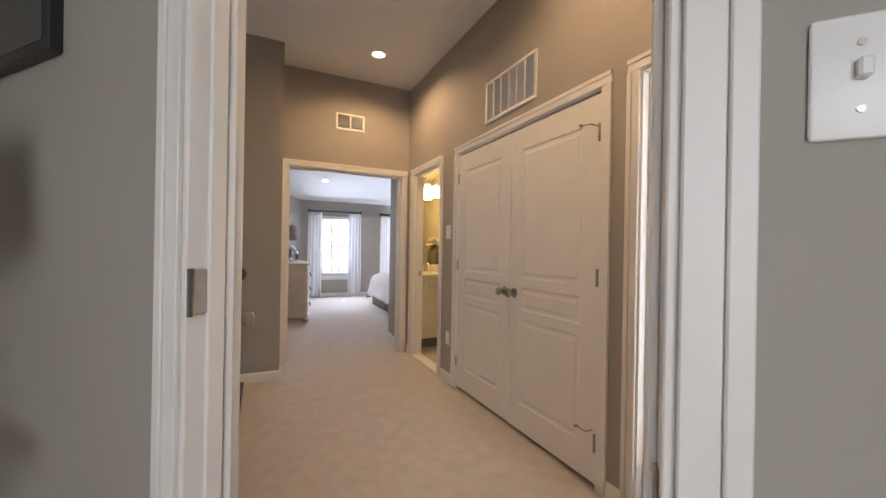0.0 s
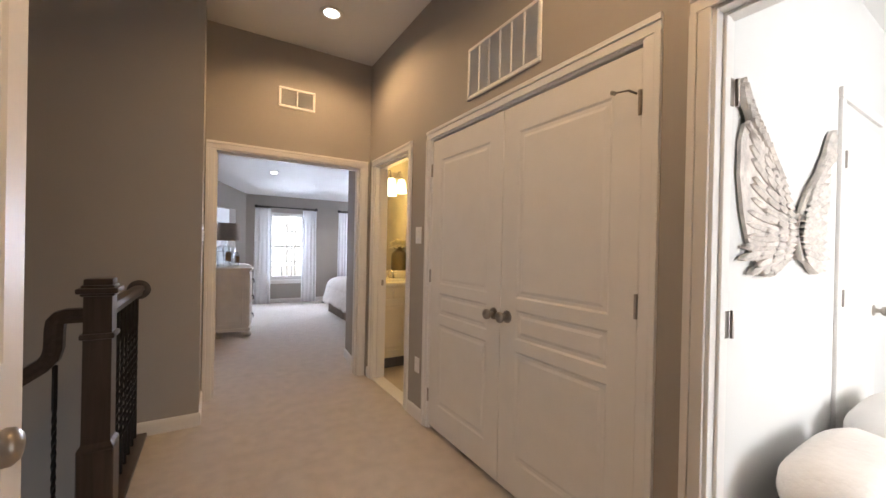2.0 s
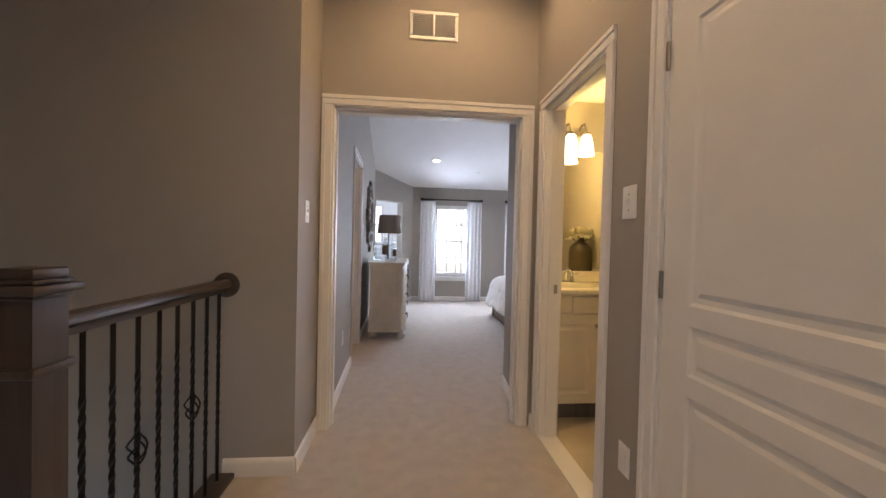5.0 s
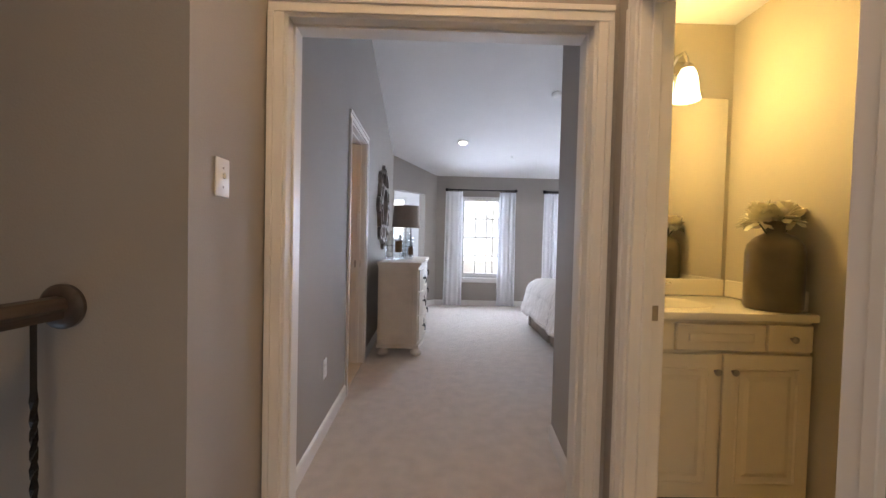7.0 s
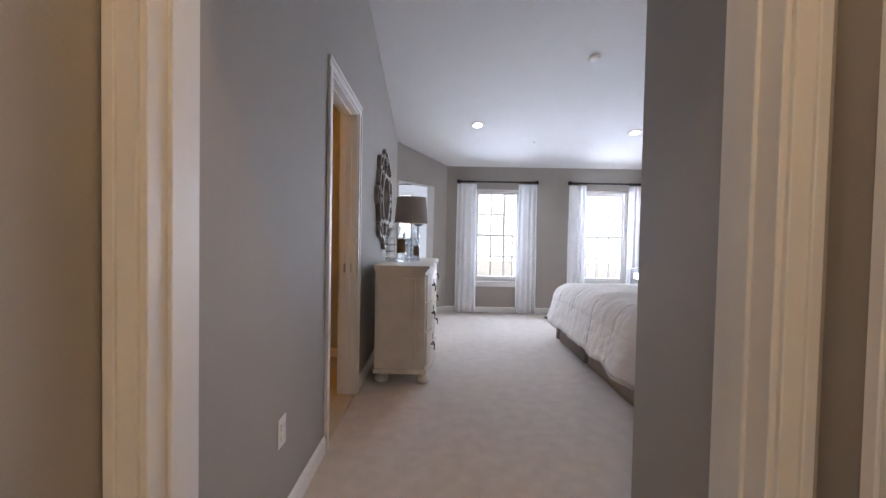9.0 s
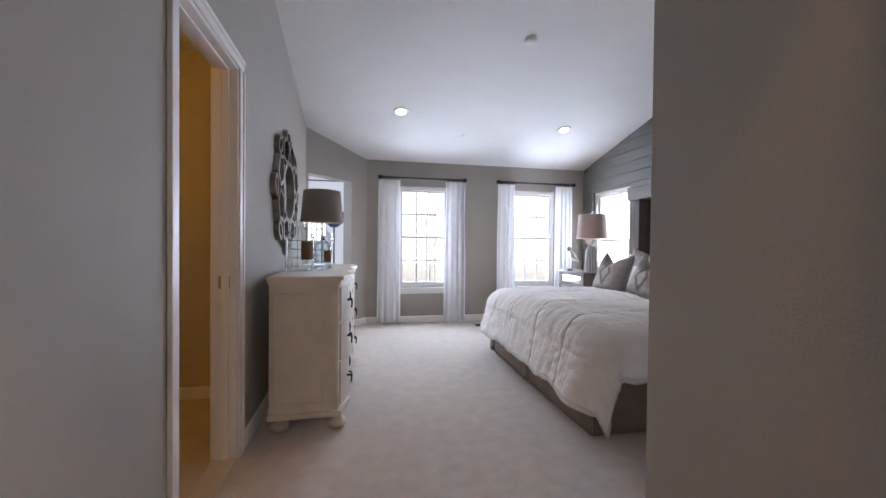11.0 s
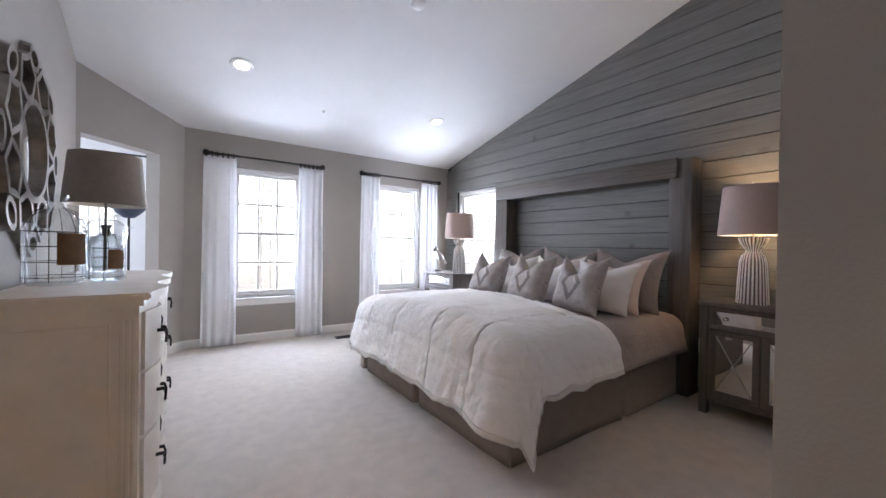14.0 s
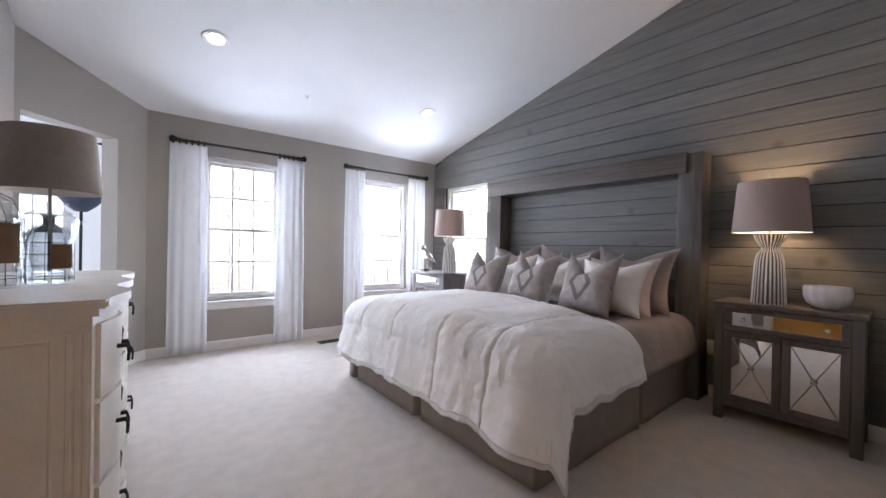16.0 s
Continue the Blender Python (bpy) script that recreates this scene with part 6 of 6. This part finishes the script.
for v in bm.verts:
    c = v.co.copy()
    t = c.y
    v.co = Vector((c.x * 0.040, c.y * 0.085, 0.16 + c.z * (0.045 + 0.012 * t) + 0.035 * t))
r = bmesh.ops.create_uvsphere(bm, u_segments=16, v_segments=10, radius=0.030, matrix=Matrix.Translation((0, 0.072, 0.235)))
lathe([(0.010, 0), (0.001, 0.035)], 8, bm, pose(0, 0.095, 0.238, -80))
rod((0, -0.06, 0.13), (0, -0.14, 0.09), 0.020, 8, bm, 0.006)
rod((0, 0.0, 0.02), (0, 0.0, 0.125), 0.006, 8, bm)
lathe([(0.045, 0.0), (0.045, 0.012), (0.020, 0.020)], 20, bm)
bmesh.ops.scale(bm, vec=(1.3, 1.3, 1.3), verts=bm.verts)
part("figure", bm, AGED, bird, smooth=60)
clock = thing("alarm_clock", pose(3.81, 9.27, NZ), "small black box on the nightstand", "clock")
part("case", bbox(-0.05, 0.03, -0.055, 0.055, 0.0, 0.028, bevel=0.005, seg=2), BLACKP, clock)


# ---- curtains ----
def curtain_set(x0, x1, panels, z_rod=2.068, y=9.635, label="white linen curtain panels on a black rod"):
    rod_ = thing("curtain_rod", pose(0, 0, 0), "black iron curtain rod with ball finials", "curtain rod", "curtain rods")
    part("pole", rod((x0 + 0.03, y, z_rod), (x1 - 0.03, y, z_rod), 0.012, 12), IRON, rod_)
    for s, x_ in ((-1, x0 + 0.03), (1, x1 - 0.03)):
        part("finial", lathe([(0.014, 0.0), (0.024, 0.006), (0.016, 0.014), (0.028, 0.026), (0.034, 0.044), (0.026, 0.062), (0.006, 0.070)], 16, None, pose(x_, y, z_rod, 0, s * 90)), IRON, rod_)
        part("bracket", rod((x_ - s * 0.05, y, z_rod), (x_ - s * 0.05, BACK_Y, z_rod), 0.007, 8), IRON, rod_)
    for a, b, seed in panels:
        cu = thing("curtain", pose(0, 0, 0), "white pleated linen curtain panel hanging to the floor", "curtain", "white curtains")
        bm = bmesh.new()
        n, rows = 120, []
        wid = b - a
        folds = 4.0
        for zi in range(21):
            t = zi / 20
            z_ = 0.012 + (z_rod - 0.030 - 0.012) * t
            flare = 1.0 + 0.10 * (1 - t)
            row = []
            for k in range(n + 1):
                u = k / n
                ph = 2 * math.pi * folds * u + 0.8 * noise.noise(Vector((seed, t * 1.5, 0)))
                amp = 0.009 + 0.010 * (1 - t) + 0.010 * noise.noise(Vector((u * 4, seed, 1)))
                xx = a + wid * u + (u - 0.5) * wid * (flare - 1) + 0.012 * noise.noise(Vector((u * 5, t * 2, seed)))
                row.append(bm.verts.new((xx, y + amp * math.sin(ph) * (0.6 + 0.4 * math.sin(7 * u + seed)) - 0.006, z_)))
            rows.append(row)
        for p_, q_ in zip(rows, rows[1:]):
            for k in range(n):
                bm.faces.new((p_[k], p_[k + 1], q_[k + 1], q_[k]))
        pan = part("panel", bm, CURTAIN, cu, smooth=80)
        mod = pan.modifiers.new("thick", 'SOLIDIFY')
        mod.thickness = 0.002
        for k in range(6):
            xx = a + wid * (k + 0.5) / 6
            ring = [(xx, y + 0.027 * math.cos(2 * math.pi * j / 18), z_rod - 0.010 + 0.027 * math.sin(2 * math.pi * j / 18)) for j in range(19)]
            part("ring", sweep(ring, 0.0065, 6), IRON, cu, "black curtain ring")


curtain_set(1.135, 2.335, ((1.105, 1.405, 1.0), (2.060, 2.350, 2.0)))
curtain_set(2.870, 4.07, ((2.850, 3.115, 3.0), (3.775, 4.05, 4.0)))
rod2 = thing("curtain_rod", pose(0, 0, 0), "black iron curtain rod with ball finials", "curtain rod", "curtain rods")
part("pole", rod((-1.2, 11.53, 2.28), (0.50, 11.53, 2.28), 0.011, 12), IRON, rod2)
part("finial", lathe([(0.012, 0.0), (0.022, 0.02), (0.026, 0.036), (0.005, 0.058)], 16, None, pose(0.50, 11.53, 2.28, 0, 90)), IRON, rod2)
part("bracket", rod((0.44, 11.53, 2.28), (0.44, 11.6, 2.28), 0.007, 8), IRON, rod2)

# ---- floor lamp in the sitting room ----
fl = thing("floor_lamp", pose(0.42, 10.65, 0), "dark floor lamp with navy bowl shade", "floor lamp")
part("base", lathe([(0.14, 0.0), (0.14, 0.015), (0.03, 0.030), (0.012, 0.05)], 28), IRON, fl)
part("pole", rod((0, 0, 0.05), (0, 0, 1.41), 0.013, 12), IRON, fl)
part("ornament", lathe([(0.016, 0.0), (0.045, 0.018), (0.045, 0.026), (0.016, 0.044)], 20, None, pose(0, 0, 1.26)), CHROME, fl, "chrome collar")
part("shade", lathe([(0.05, 0.0), (0.12, 0.06), (0.20, 0.16), (0.23, 0.24), (0.225, 0.24), (0.19, 0.16), (0.11, 0.065), (0.03, 0.01)], 32, None, pose(0, 0, 1.39)), NAVY, fl, "navy bowl shade", smooth=60)

reg = grille("floor_register", pose(2.58, 9.37, 0.001, 90), 0.26, 0.10, 1, 8, "dark metal floor register in the carpet")
for c in reg.children:
    c.data.materials[0] = BLACKP

# ---- first room: picture and lamp shade beside the doorway ----
pf = thing("picture_frame", along(dp(1.55), dp(-0.9), 1.70) @ Matrix.Translation((1.55 + 0.615, 0, 0)), "dark framed photograph on the wall", "picture")
part("frame", bbox(-0.20, 0.20, 0.0, 0.030, -0.02, 0.5, bevel=0.004), BLACKP, pf)
part("photo", bbox(-0.17, 0.17, 0.030, 0.0315, 0.01, 0.47), PHOTO, pf)
tl = thing("table_lamp", pose(-0.55, 1.445, 0), "pale drum-shaded lamp beside the doorway", "table lamp")
drum(tl, 0.14, 0.11, 1.20, 1.50, CERAMIC)
part("stem", rod((0, 0, 0.76), (0, 0, 1.48), 0.012, 10), NICKEL, tl)
part("foot", lathe([(0.09, 0.745), (0.09, 0.76), (0.02, 0.775)], 20), NICKEL, tl)
tb = thing("side_table", pose(-0.55, 1.445, 0), "small dark side table under the lamp", "side table")
part("tabletop", lathe([(0.15, 0.72), (0.155, 0.732), (0.15, 0.744)], 24), RAILWOOD, tb)
part("column", lathe([(0.12, 0.0), (0.11, 0.02), (0.03, 0.05), (0.025, 0.70), (0.06, 0.72)], 20), RAILWOOD, tb)

# door thresholds
solid("threshold_bath", bbox(1.69, 1.81, 3.563, 4.301, 0.0, 0.010, bevel=0.003), TRIM, "pale threshold strip at the bathroom door", "threshold", "structure")
ob = solid("threshold_side", bbox(llen - 1.848, llen - 1.154, -0.12, 0.0, 0.0, 0.010, bevel=0.003), TILE, "pale stone threshold at the side door", "threshold", "structure")
ob.matrix_basis = along(LEFT_B, LEFT_A)
